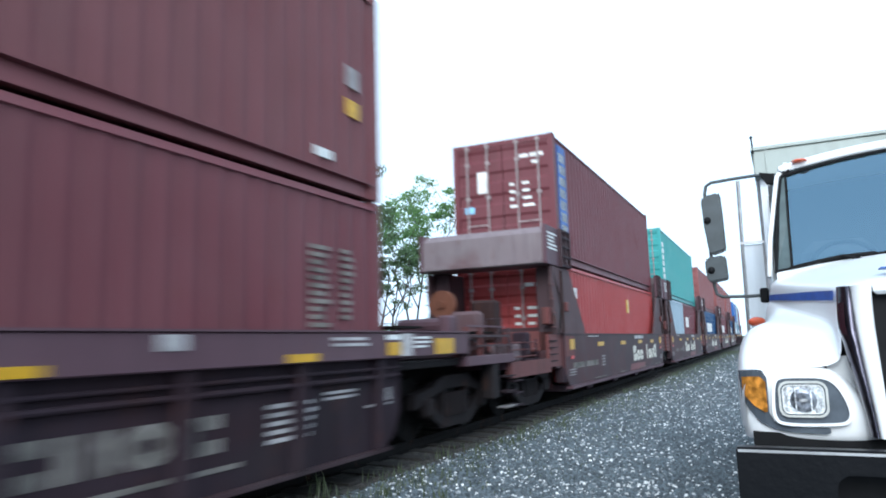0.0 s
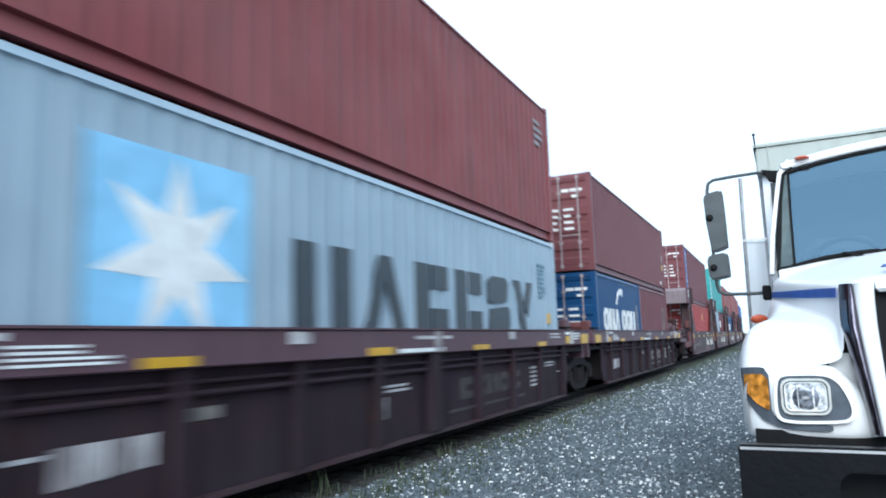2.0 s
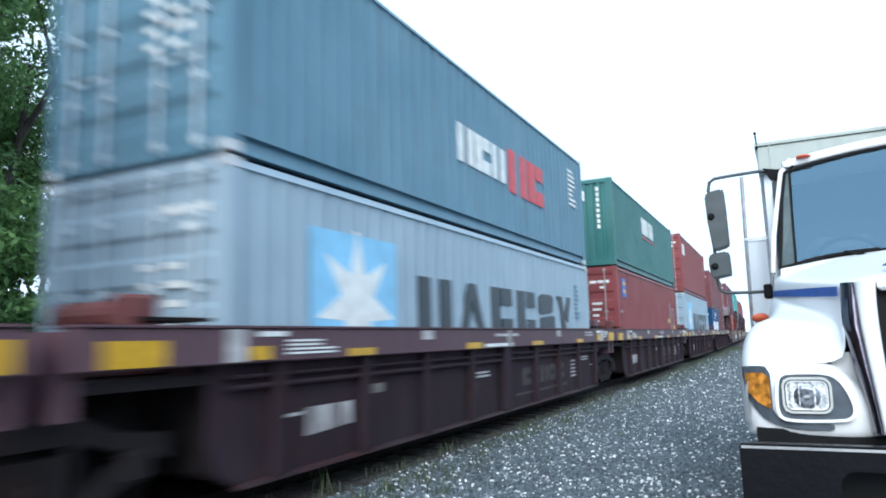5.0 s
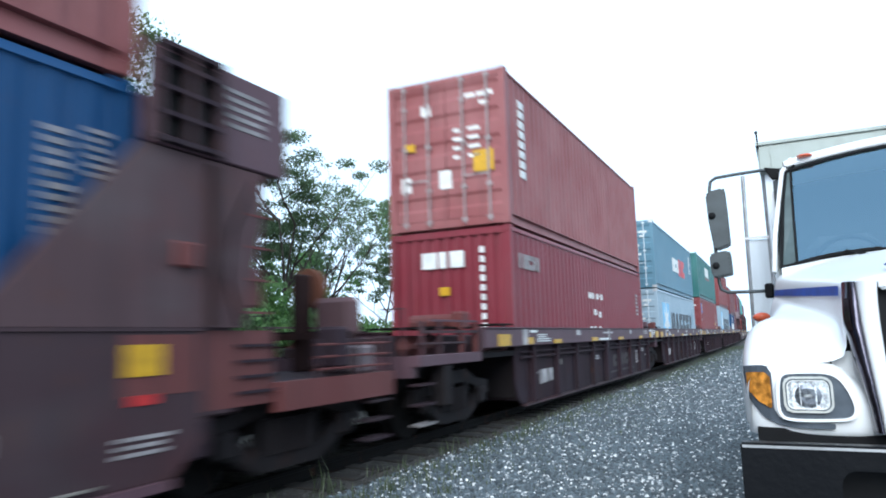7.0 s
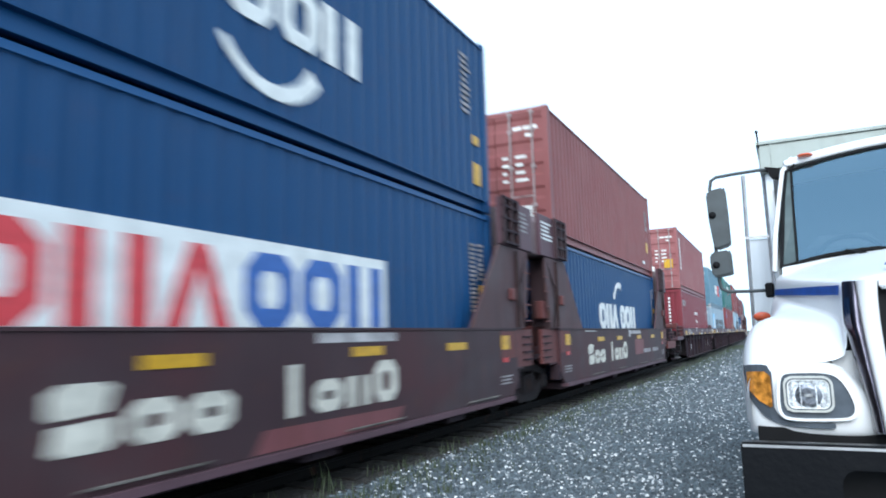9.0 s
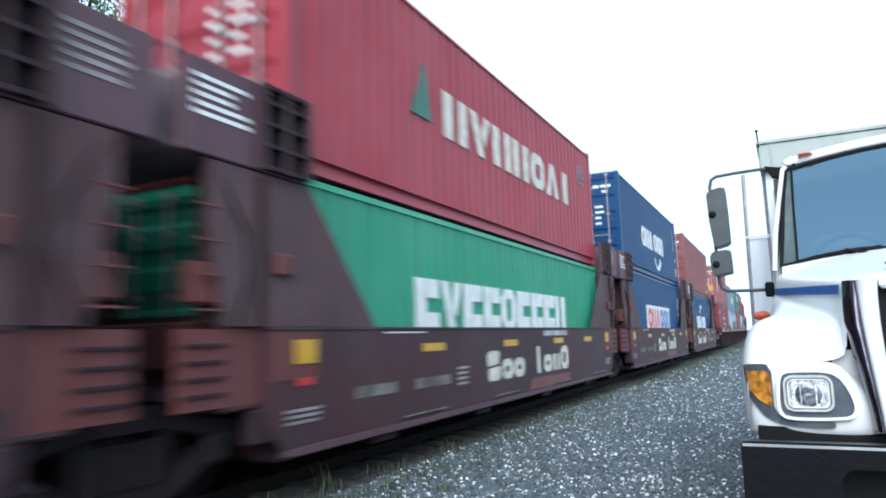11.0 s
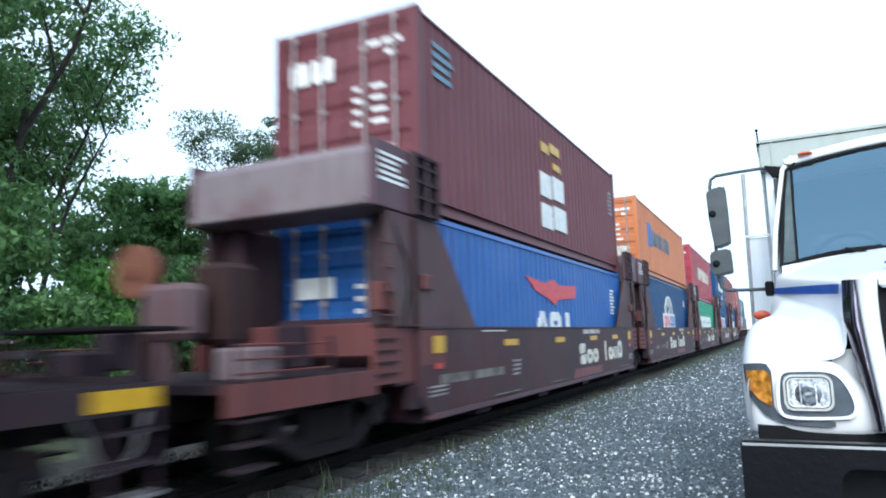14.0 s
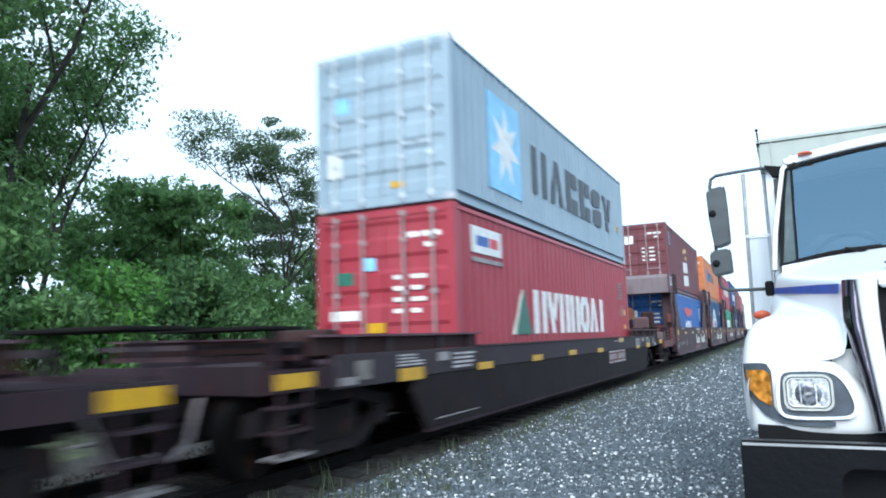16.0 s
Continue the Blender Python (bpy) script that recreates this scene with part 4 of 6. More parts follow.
ends(top, [(-0.98, -0.75, 0.4, 0.75, None), (-0.85, -0.5, 1.6, 1.85, LOGORED)])
stacked(S, rear20, top, offset=3.03)

S = -20.82
wagon("band", False, False, S)
low = container(GREYBLUE, "grey-blue container with a white star and dark blocks", high=HIGH)
star_mark(low, 1.2, 2.85, 0.85, 2.45, 3.5, 10.9, 1.02, 1.95)
lines(low, 11.1, 11.5, 1.7, 2.4, 4, STEELBLUE, seed=1)
mark(low, "sticker", [rect(11.5, 11.75, 1.2, 1.4)], YELLOW)
top = container(BRICK, "brick red shipping container with a small white emblem", high=HIGH)
blocks(top, 0.65, 1.55, 1.9, 2.45, 3, WHITE, 0.12)
lines(top, 11.2, 11.8, 1.9, 2.5, 2, FADED, seed=1)
door_text(top, HIGH, 7)
ends(top, [(-0.95, -0.55, 2.25, 2.5, None), (-0.8, -0.6, 1.55, 1.75, YELLOW), (-0.45, -0.2, 1.6, 1.8, None)])
stacked(S, low, top, HIGH)

S = -36.48
wagon("band", False, False, S)
low = container(BRICK, "brick red container with a small blue and yellow flag", high=HIGH)
mark(low, "flag", [rect(0.7, 1.22, 2.02, 2.58)], LOGOBLUE)
mark(low, "flag_stripe", [rect(0.78, 1.15, 2.15, 2.25)], YELLOW, lift=0.007)
mark(low, "flag_stripe", [rect(0.78, 1.15, 2.38, 2.48)], YELLOW, lift=0.007)
mark(low, "sticker", [rect(0.4, 0.62, 1.55, 1.63)], FADED)
lines(low, 10.2, 10.65, 0.6, 2.2, 8, FADED, seed=8)
lines(low, 10.9, 11.4, 1.2, 2.0, 5, FADED, seed=9)
mark(low, "sticker", [rect(9.6, 10.05, 1.35, 1.5), rect(10.95, 11.45, 1.1, 1.25)], YELLOW)
mark(low, "sticker", [rect(10.95, 11.45, 0.75, 0.95)], WHITE)
door_text(low, HIGH, 8)
ends(low, [(-0.95, -0.55, 1.7, 2.15, SKYBLUE), (-0.95, -0.5, 0.9, 1.3, YELLOW), (-0.3, -0.1, 1.0, 1.2, YELLOW)])
top = container(GREEN, "dark green shipping container with white blocks", high=STD, turned=True)
blocks(top, 4.75, 7.25, 1.5, 2.08, "oaniiai", WHITE, 0.12)
mark(top, "underline", [rect(4.75, 7.25, 1.35, 1.39)], LOGORED)
ends(top, [(-0.3, 0.0, 1.95, 2.25, None), (0.1, 0.4, 1.95, 2.25, None)], turned=True)
for i in range(8):
    ends(top, [(0.75, 0.83, 1.1 + i * 0.16, 1.2 + i * 0.16, None)], turned=True)
stacked(S, low, top, HIGH)

S = -52.1
wagon("band", False, False, S)
low = container(GREYBLUE, "pale grey-blue container with a star square and dark blocks", high=STD)
star_mark(low, 1.2, 2.9, 0.6, 2.1, 3.5, 10.9, 0.95, 1.75)
lines(low, 11.0, 11.4, 1.3, 2.1, 4, STEELBLUE, seed=2)
mark(low, "sticker", [rect(11.5, 11.75, 0.9, 1.1)], YELLOW)
door_text(low, STD, 9)
top = container(STEELBLUE, "steel blue shipping container with a red and white emblem", high=STD)
blocks(top, 4.9, 7.0, 1.0, 1.6, 3, WHITE, 0.15)
blocks(top, 7.1, 9.2, 0.9, 1.7, 2, LOGORED, 0.15)
lines(top, 11.0, 11.6, 1.3, 2.2, 4, WHITE, seed=2)
door_text(top, STD, 10)
stacked(S, low, top)

S = -67.70
wagon("band", False, True, S)
low = container(CRIMSON, "dark crimson container with small scattered white marks", high=HIGH, turned=True)
blocks(low, 0.4, 1.6, 2.15, 2.42, 3, FADED, 0.1)
for u, z in ((5.3, 1.8), (5.6, 1.8), (6.1, 1.8), (6.5, 1.8), (5.8, 1.4), (6.3, 1.35), (5.3, 0.98), (5.7, 0.98), (6.2, 0.98)):
    mark(low, "small_mark", [rect(u, u + 0.18, z, z + 0.14)], WHITE)
lines(low, 11.2, 11.7, 1.5, 2.2, 3, FADED, seed=4)
ends(low, [(-0.55, -0.25, 2.2, 2.5, None), (-0.2, -0.05, 2.2, 2.5, None), (0.02, 0.3, 2.2, 2.5, None), (-0.2, 0.0, 1.7, 1.85, YELLOW)], turned=True)
for i in range(10):
    ends(low, [(0.62, 0.7, 0.9 + i * 0.17, 1.01 + i * 0.17, None)], turned=True)
top = container(ROSE, "faded dull red shipping container with a white letter column", high=HIGH)
column(top, 0.72, 0.98, 0.95, 2.5, 8)
door_text(top, HIGH, 11)
ends(top, [(-0.95, -0.75, 0.75, 1.05, None), (-0.15, 0.1, 0.75, 1.1, None), (0.55, 0.95, 1.0, 1.4, YELLOW), (-0.9, -0.65, 1.55, 1.7, YELLOW), (-0.5, -0.3, 2.2, 2.4, None)])
stacked(S, low, top, HIGH)

# the set of bulkhead wagons
S = -87.75
wagon("bulk", True, False, S)
low = container(BLUE, "navy blue container with a white swoosh over blocks", high=HIGH)
ship_mark(low, 3.8, 1.05, 0.66)
lines(low, 11.48, 11.7, 1.2, 2.43, 8, FADED, seed=5)
lines(low, 11.8, 12.0, 2.1, 2.48, 3, FADED, seed=6)
mark(low, "sticker", [rect(11.8, 12.0, 1.6, 1.76)], YELLOW)
top = container(BROWN, "reddish brown shipping container above a navy blue one", high=HIGH)
mark(top, "sticker", [rect(11.2, 11.55, 0.8, 1.15)], YELLOW)
mark(top, "sticker", [rect(10.4, 10.8, 0.35, 0.45)], WHITE)
lines(top, 11.2, 11.7, 1.6, 2.3, 4, FADED, seed=2)
door_text(top, HIGH, 12)
ends(top, [(0.55, 0.8, 0.5, 0.75, None)])
stacked(S, low, top, HIGH)

S = -103.32
wagon("bulk", False, False, S)
low = container(BLUE, "navy blue container with a white banner of red and blue blocks", high=HIGH)
mark(low, "banner", [rect(3.6, 8.8, 0.95, 1.85)], WHITE)
for i in range(3):
    blocks(low, 3.8 + i * 0.84, 4.62 + i * 0.84, 1.06, 1.74, "ona"[i], LOGORED, 0.1, lift=0.007)
    blocks(low, 6.38 + i * 0.8, 7.16 + i * 0.8, 1.06, 1.74, "oon"[i], LOGOBLUE, 0.1, lift=0.007)
lines(low, 11.35, 11.58, 1.3, 2.38, 8, FADED, seed=5)
lines(low, 11.67, 11.85, 1.8, 2.4, 4, FADED, seed=6)
mark(low, "sticker", [rect(11.68, 11.85, 1.58, 1.72)], YELLOW)
top = container(BLUE, "navy blue container with white blocks and a swoosh below", high=HIGH)
ship_mark(top, 3.6, 1.0, 0.68, WHITE, False)
lines(top, 11.2, 11.6, 1.5, 2.5, 5, FADED, seed=3)
mark(top, "sticker", [rect(11.6, 11.85, 0.4, 0.75), rect(11.6, 11.8, 1.05, 1.2)], YELLOW)
door_text(top, HIGH, 13)
stacked(S, low, top, HIGH)

S = -118.99
wagon("bulk", False, False, S)
low = container(EMERALD, "emerald green container with white blocks", high=STD)
blocks(low, 2.6, 9.4, 1.0, 1.7, "eveeoeeen", WHITE, 0.14)
top = container(RED, "bright red container with a dark emblem and white blocks", high=HIGH)
mark(top, "emblem", [[(2.6, 1.3), (3.2, 1.3), (3.0, 2.1)]], FIR)
blocks(top, 3.6, 10.4, 1.2, 1.9, "nvnnoai", CREAM, 0.16)
lines(top, 11.0, 11.6, 1.9, 2.4, 3, FADED, seed=7)
door_text(top, HIGH, 14)
stacked(S, low, top)

S = -134.41
wagon("bulk", False, False, S)
low = container(BLUE, "navy blue container with a white globe and banner", high=HIGH)
grid_rnd = random.Random(21)
for i in range(9):
    for j in range(18):
        # patches of land on the disc, broken by open water
        a0, r0 = math.pi * j / 18, 0.16 + 0.1 * i
        cu, cz = 6.0 + 1.05 * (r0 / 1.0) * math.cos(a0), 1.55 + 0.72 * r0 * math.sin(a0)
        if noise.noise((cu * 2.2, cz * 2.6, 4.0)) > -0.12 or i == 8:
            k = 0.055 + 0.06 * r0
            mark(low, "globe_patch", [[(cu + k * math.cos(b * 1.047) * grid_rnd.uniform(0.8, 1.2), cz + k * 0.8 * math.sin(b * 1.047)) for b in range(6)]], WHITE)
mark(low, "banner", [rect(4.45, 7.55, 1.0, 1.6)], WHITE, lift=0.006)
for i in range(3):
    blocks(low, 4.58 + i * 0.48, 5.05 + i * 0.48, 1.08, 1.52, "ona"[i], LOGORED, 0.1, lift=0.009)
    blocks(low, 6.06 + i * 0.48, 6.53 + i * 0.48, 1.08, 1.52, "oon"[i], LOGOBLUE, 0.1, lift=0.009)
lines(low, 10.8, 11.3, 2.0, 2.3, 2, WHITE, seed=7)
top = container(ORANGE, "faded orange container with a blue emblem and blocks", high=STD)
mark(top, "emblem", [rect(2.0, 2.38, 1.1, 1.95), rect(2.45, 2.85, 1.1, 1.95)], LOGOBLUE)
blocks(top, 2.9, 7.4, 1.2, 1.78, "naoaoeivno", SLATEMARK, 0.18)
door_text(top, STD, 15)
ends(top, [(-0.9, -0.3, 1.5, 2.1, CREAM), (0.2, 0.9, 0.4, 0.9, CREAM)])
stacked(S, low, top, HIGH)

S = -150.1
wagon("bulk", False, True, S)
low = container(AZURE, "bright blue container with a red bird shape and white blocks", high=STD)
mark(low, "bird", [[(4.1, 2.0), (4.6, 1.75), (5.4, 1.62), (5.8, 1.5), (6.1, 1.62), (7.4, 1.7), (7.5, 1.98), (6.2, 1.92), (5.8, 2.02), (5.2, 1.92)]], LOGORED)
blocks(low, 4.6, 7.2, 0.9, 1.36, "aoi", WHITE, 0.15)
lines(low, 10.9, 11.5, 1.4, 2.1, 4, WHITE, seed=7)
ends(low, [(-0.85, -0.2, 1.5, 1.8, None), (0.2, 0.9, 0.9, 1.1, None)])
door_text(low, STD, 20)
top = container(MAROON, "maroon container with a white letter column and yellow marks", high=HIGH)
for u0, u1, z0, z1 in ((5.3, 6.0, 0.45, 0.95), (6.15, 7.0, 0.5, 1.0), (5.3, 6.0, 1.1, 1.6), (6.15, 6.9, 1.15, 1.65)):
    mark(top, "letter_block", [rect(u0, u1, z0, z1)], WHITE)
mark(top, "sticker", [rect(5.4, 5.9, 2.05, 2.25), rect(6.0, 6.7, 2.15, 2.35), rect(6.2, 6.7, 1.8, 1.95)], YELLOW)
lines(top, 0.5, 1.5, 2.0, 2.6, 2, STEELBLUE, seed=4)
lines(top, 11.4, 11.8, 1.6, 2.3, 3, FADED, seed=5)
ends(top, [(-0.95, -0.62, 2.05, 2.4, None), (-0.55, -0.18, 2.05, 2.4, None)])
door_text(top, HIGH, 16)
stacked(S, low, top)

# a single wagon with smooth sides, and an empty one behind it
S = -171.45
ride(low_wagon(True), S + 6.096, 0)
low = container(RED, "red container with a sign, a green fir and white blocks", high=HIGH)
mark(low, "sign", [rect(0.65, 1.86, 2.2, 2.62)], WHITE)
mark(low, "sign_emblem", [rect(0.8, 1.3, 2.32, 2.48)], LOGOBLUE, lift=0.007)
mark(low, "sign_emblem", [rect(1.35, 1.7, 2.32, 2.48)], LOGORED, lift=0.007)
mark(low, "sign_line", [rect(0.65, 1.9, 2.06, 2.13)], FADED)
mark(low, "fir", [[(2.45, 0.92), (3.3, 0.92), (2.93, 1.72)]], FIR)
mark(low, "fir_edge", [[(2.3, 0.92), (2.44, 0.92), (2.88, 1.72), (2.82, 1.72)]], CREAM)
blocks(low, 3.5, 9.3, 0.93, 1.75, "nvnnoai", WHITE, 0.12)
lines(low, 10.95, 11.55, 1.85, 2.35, 3, FADED, 0.4, seed=5)
lines(low, 11.15, 11.45, 1.4, 1.65, 2, FADED, 0.5, seed=6)
mark(low, "sticker", [rect(11.5, 11.75, 1.0, 1.12), rect(11.55, 11.75, 1.4, 1.55)], YELLOW)
ends(low, [(-0.85, -0.55, 1.75, 1.95, FIR), (-0.4, -0.15, 1.95, 2.15, SKYBLUE), (-0.98, -0.45, 1.2, 1.35, None), (-0.3, 0.0, 1.0, 1.15, YELLOW)])
door_text(low, HIGH, 17)
top = container(GREYBLUE, "pale grey-blue container with a white star and dark blocks", high=STD)
star_mark(top, 1.5, 3.05, 0.45, 2.15, 3.7, 10.85, 0.75, 1.7)
lines(top, 11.2, 11.6, 0.9, 1.1, 1, YELLOW, seed=5)
ends(top, [(-0.85, -0.6, 1.6, 1.85, SKYBLUE), (-1.0, -0.75, 0.55, 0.95, None), (0.15, 0.4, 0.28, 0.38, YELLOW)])
stacked(S, low, top, HIGH)
ride(low_wagon(False), S + 6.096 - 22.3, 0)


# ---- ground, track ----
def gravel_material(name, dark, light, scale, tint, soil_shade=False):
    m, nt, b = nodes_of(name, 0.85)
    tc, vo = nt.nodes.new("ShaderNodeTexCoord"), nt.nodes.new("ShaderNodeTexVoronoi")
    vo.inputs["Scale"].default_value = scale
    nt.links.new(tc.outputs["Object"], vo.inputs["Vector"])
    sep = nt.nodes.new("ShaderNodeSeparateColor")
    nt.links.new(vo.outputs["Color"], sep.inputs[0])
    c = mixed(nt, sep.outputs[0], dark, light)
    c = mixed(nt, scaled(nt, noisy(nt, 0.5, 5), 0.55), c, tint)
    if soil_shade:
        # darker towards the track: soil, and the train's shade painted in with it
        geo, xyz, mr, add = (nt.nodes.new("ShaderNode" + k) for k in ("NewGeometry", "SeparateXYZ", "MapRange", "Math"))
        nt.links.new(geo.outputs["Position"], xyz.inputs[0])
        nt.links.new(scaled(nt, noisy(nt, 1.1, 6), 0.9), add.inputs[0])
        nt.links.new(xyz.outputs[0], add.inputs[1])
        mr.inputs["From Min"].default_value, mr.inputs["From Max"].default_value = -2.6, -3.5
        nt.links.new(add.outputs[0], mr.inputs[0])
        c = mixed(nt, scaled(nt, mr.outputs[0], 0.8), c, (0.045, 0.045, 0.036))
    nt.links.new(c, b.inputs["Base Color"])
    bumped(nt, b, vo.outputs["Distance"], 0.9, 0.03)
    return m


GRAVEL = gravel_material("gravel", (0.034, 0.047, 0.057), (0.175, 0.225, 0.26), 30, (0.075, 0.09, 0.1), True)
# dirty ballast, its colour also darkened for the shade under the train
BALLAST = gravel_material("dirty_shaded_ballast", (0.012, 0.011, 0.010), (0.065, 0.058, 0.052), 16, (0.03, 0.026, 0.022))
EARTH = gravel_material("weedy_earth", (0.03, 0.035, 0.02), (0.09, 0.1, 0.05), 5, (0.05, 0.06, 0.03))


def strip(name, left, right, material, label, along, lift):
    """A long strip of ground beside the bent track, between two offsets from its middle."""
    bm = bmesh.new()
    prev = None
    for s in along:
        x = -MID - BEND * s * s / 2
        row = [bm.verts.new((x + left + (right - left) * k / 6, s, lift(left + (right - left) * k / 6, s))) for k in range(7)]
        if prev:
            for k in range(6):
                bm.faces.new((prev[k], prev[k + 1], row[k + 1], row[k]))
        prev = row
    return tagged(part(name, bm, material, None, label), kind="structure")


bm = bmesh.new()
for x0, x1, y0, y1 in ((-2500, 2500, -2500, 2500),):
    v = [bm.verts.new(p) for p in ((x0, y0, -0.06), (x1, y0, -0.06), (x1, y1, -0.06), (x0, y1, -0.06))]
    bm.faces.new(v)
tagged(part("ground", bm, EARTH, None, "flat weedy earth that reaches the horizon"), kind="structure")
WAY = [-230 + i * 4 for i in range(45)] + [-50 + i * 0.5 for i in range(240)] + [70 + i * 4 for i in range(110)]
strip("gravel_road", 1.55, 12.0, GRAVEL, "blue-grey crushed stone gravel beside the track", WAY,
      lambda o, s: 0.012 * noise.noise((o * 1.3, s * 0.8, 0)) - 0.02 * (1 if o < 1.6 else 0))
strip("track_bed", -3.2, 1.75, BALLAST, "dark oily ballast under the rails", WAY,
      lambda o, s: (0.03 if abs(o) < 1.3 else -0.012) + 0.012 * noise.noise((o * 2.3, s * 1.6, 3)))
for sx in (-1, 1):
    bm = bmesh.new()
    prof = ((-0.07, 0.02), (0.07, 0.02), (0.07, 0.035), (0.012, 0.05), (0.012, 0.13), (0.036, 0.14), (0.036, 0.17), (-0.036, 0.17), (-0.036, 0.14), (-0.012, 0.13), (-0.012, 0.05), (-0.07, 0.035))
    prev = None
    for s in WAY[::4]:
        x = -MID - BEND * s * s / 2 + sx * 0.7535
        row = [bm.verts.new((x + a, s, b)) for a, b in prof]
        if prev:
            for k in range(12):
                bm.faces.new((prev[k], prev[(k + 1) % 12], row[(k + 1) % 12], row[k]))
        prev = row
    tagged(part("rail", bm, IRON, None, "worn steel rail on the ties"), category="rail", kind="structure")
TIE = plain("tarred_timber", (0.022, 0.018, 0.016), 0.85)
tie_mesh = None
for i in range(70):
    s = -6 + i * 0.54
    if tie_mesh is None:
        first = part("tie", boxed(-1.28, 1.28, -0.11, 0.11, -0.12, 0.045, 0.01), TIE, None, "tarred timber railway tie")
        tie_mesh = first.data
        ob = first
    else:
        ob = new("tie", tie_mesh)
        tagged(ob, "tarred timber railway tie")
    ob.matrix_world = on_track(s, 0.0)
    tagged(ob, category="railway tie", group="ties under the rails", kind="structure")


def scatter(name, label, count, area, size, material, seed, power=1.0):
    """Loose stones, each a small uneven lump, in one mesh."""
    rnd = np.random.RandomState(seed)
    base = np.array([(-1, -1, -.6), (1, -1, -.6), (1, 1, -.6), (-1, 1, -.6), (-.7, -.6, .6), (.6, -.7, .5), (.7, .6, .7), (-.6, .7, .5)])
    quads = np.array([(0, 3, 2, 1), (4, 5, 6, 7), (0, 1, 5, 4), (1, 2, 6, 5), (2, 3, 7, 6), (3, 0, 4, 7)])
    y = area[2] + (area[3] - area[2]) * rnd.rand(count) ** power
    x = area[0] + (area[1] - area[0]) * rnd.rand(count)
    r = size * (0.45 + 0.9 * rnd.rand(count) ** 2)
    a = rnd.rand(count) * 6.28
    pts = base[None] * r[:, None, None] * (0.7 + 0.6 * rnd.rand(count, 8, 3))
    c, s = np.cos(a)[:, None], np.sin(a)[:, None]
    pts = np.stack((pts[..., 0] * c - pts[..., 1] * s * 0.8, pts[..., 0] * s + pts[..., 1] * c * 0.8, pts[..., 2]), -1)
    pts += np.stack((x - BEND * y * y / 2, y, np.full(count, 0.008)), -1)[:, None]
    me = bpy.data.meshes.new(name)
    me.from_pydata(pts.reshape(-1, 3).tolist(), [], (quads[None] + 8 * np.arange(count)[:, None, None]).reshape(-1, 4).tolist())
    me.materials.append(material)
    return tagged(new(name, me), label, kind="stuff")


def stone_material():
    m, nt, b = nodes_of("crushed_stone", 0.8)
    g, r = nt.nodes.new("ShaderNodeNewGeometry"), nt.nodes.new("ShaderNodeValToRGB")
    for e, (p, c) in zip((r.color_ramp.elements[0], r.color_ramp.elements[1], r.color_ramp.elements.new(0.5), r.color_ramp.elements.new(0.85)),
                         ((0.0, (0.03, 0.042, 0.052)), (1.0, (0.21, 0.255, 0.29)), (0.5, (0.082, 0.107, 0.126)), (0.88, (0.135, 0.17, 0.196)))):
        e.position, e.color = p, (*c, 1)
    nt.links.new(g.outputs["Random Per Island"], r.inputs[0])
    nt.links.new(mixed(nt, scaled(nt, noisy(nt, 40, 3), 0.3), r.outputs[0], (0.1, 0.1, 0.1)), b.inputs["Base Color"])
    return m


STONE = stone_material()
scatter("gravel_stones", "loose crushed grey stones", 62000, (-4.05, 0.6, 4.5, 20.0), 0.017, STONE, 1, 1.5)
scatter("gravel_stones", "loose crushed grey stones farther along the track", 16000, (-3.9, 0.4, 18.0, 60.0), 0.028, STONE, 2, 1.4)
scatter("ballast_stones", "dark ballast stones beside the rail", 9000, (-7.6, -3.9, 2.0, 26.0), 0.028, BALLAST, 3, 1.3)


def leaf_material(name, a, b_):
    m, nt, b = nodes_of(name, 0.6)
    g, tr, mx = nt.nodes.new("ShaderNodeNewGeometry"), nt.nodes.new("ShaderNodeBsdfTranslucent"), nt.nodes.new("ShaderNodeMixShader")
    c = mixed(nt, g.outputs["Random Per Island"], a, b_)
    nt.links.new(c, b.inputs["Base Color"])
    nt.links.new(c, tr.inputs[0])
    mx.inputs[0].default_value = 0.45
    nt.links.new(b.outputs[0], mx.inputs[1])
    nt.links.new(tr.outputs[0], mx.inputs[2])
    nt.links.new(mx.outputs[0], nt.nodes["Material Output"].inputs[0])
    return m


LEAF = leaf_material("leaves", (0.085, 0.18, 0.07), (0.2, 0.37, 0.13))
DARKLEAF = leaf_material("shaded_leaves", (0.075, 0.165, 0.07), (0.17, 0.32, 0.115))
THINLEAF = leaf_material("grey_green_leaves", (0.06, 0.10, 0.055), (0.135, 0.215, 0.105))
FRESHLEAF = leaf_material("fresh_leaves", (0.09, 0.24, 0.055), (0.19, 0.42, 0.1))
GRASS = leaf_material("weeds", (0.05, 0.075, 0.035), (0.12, 0.14, 0.08))
BARK = plain("bark", (0.055, 0.046, 0.04), 0.9, 0, 0.4, 6)


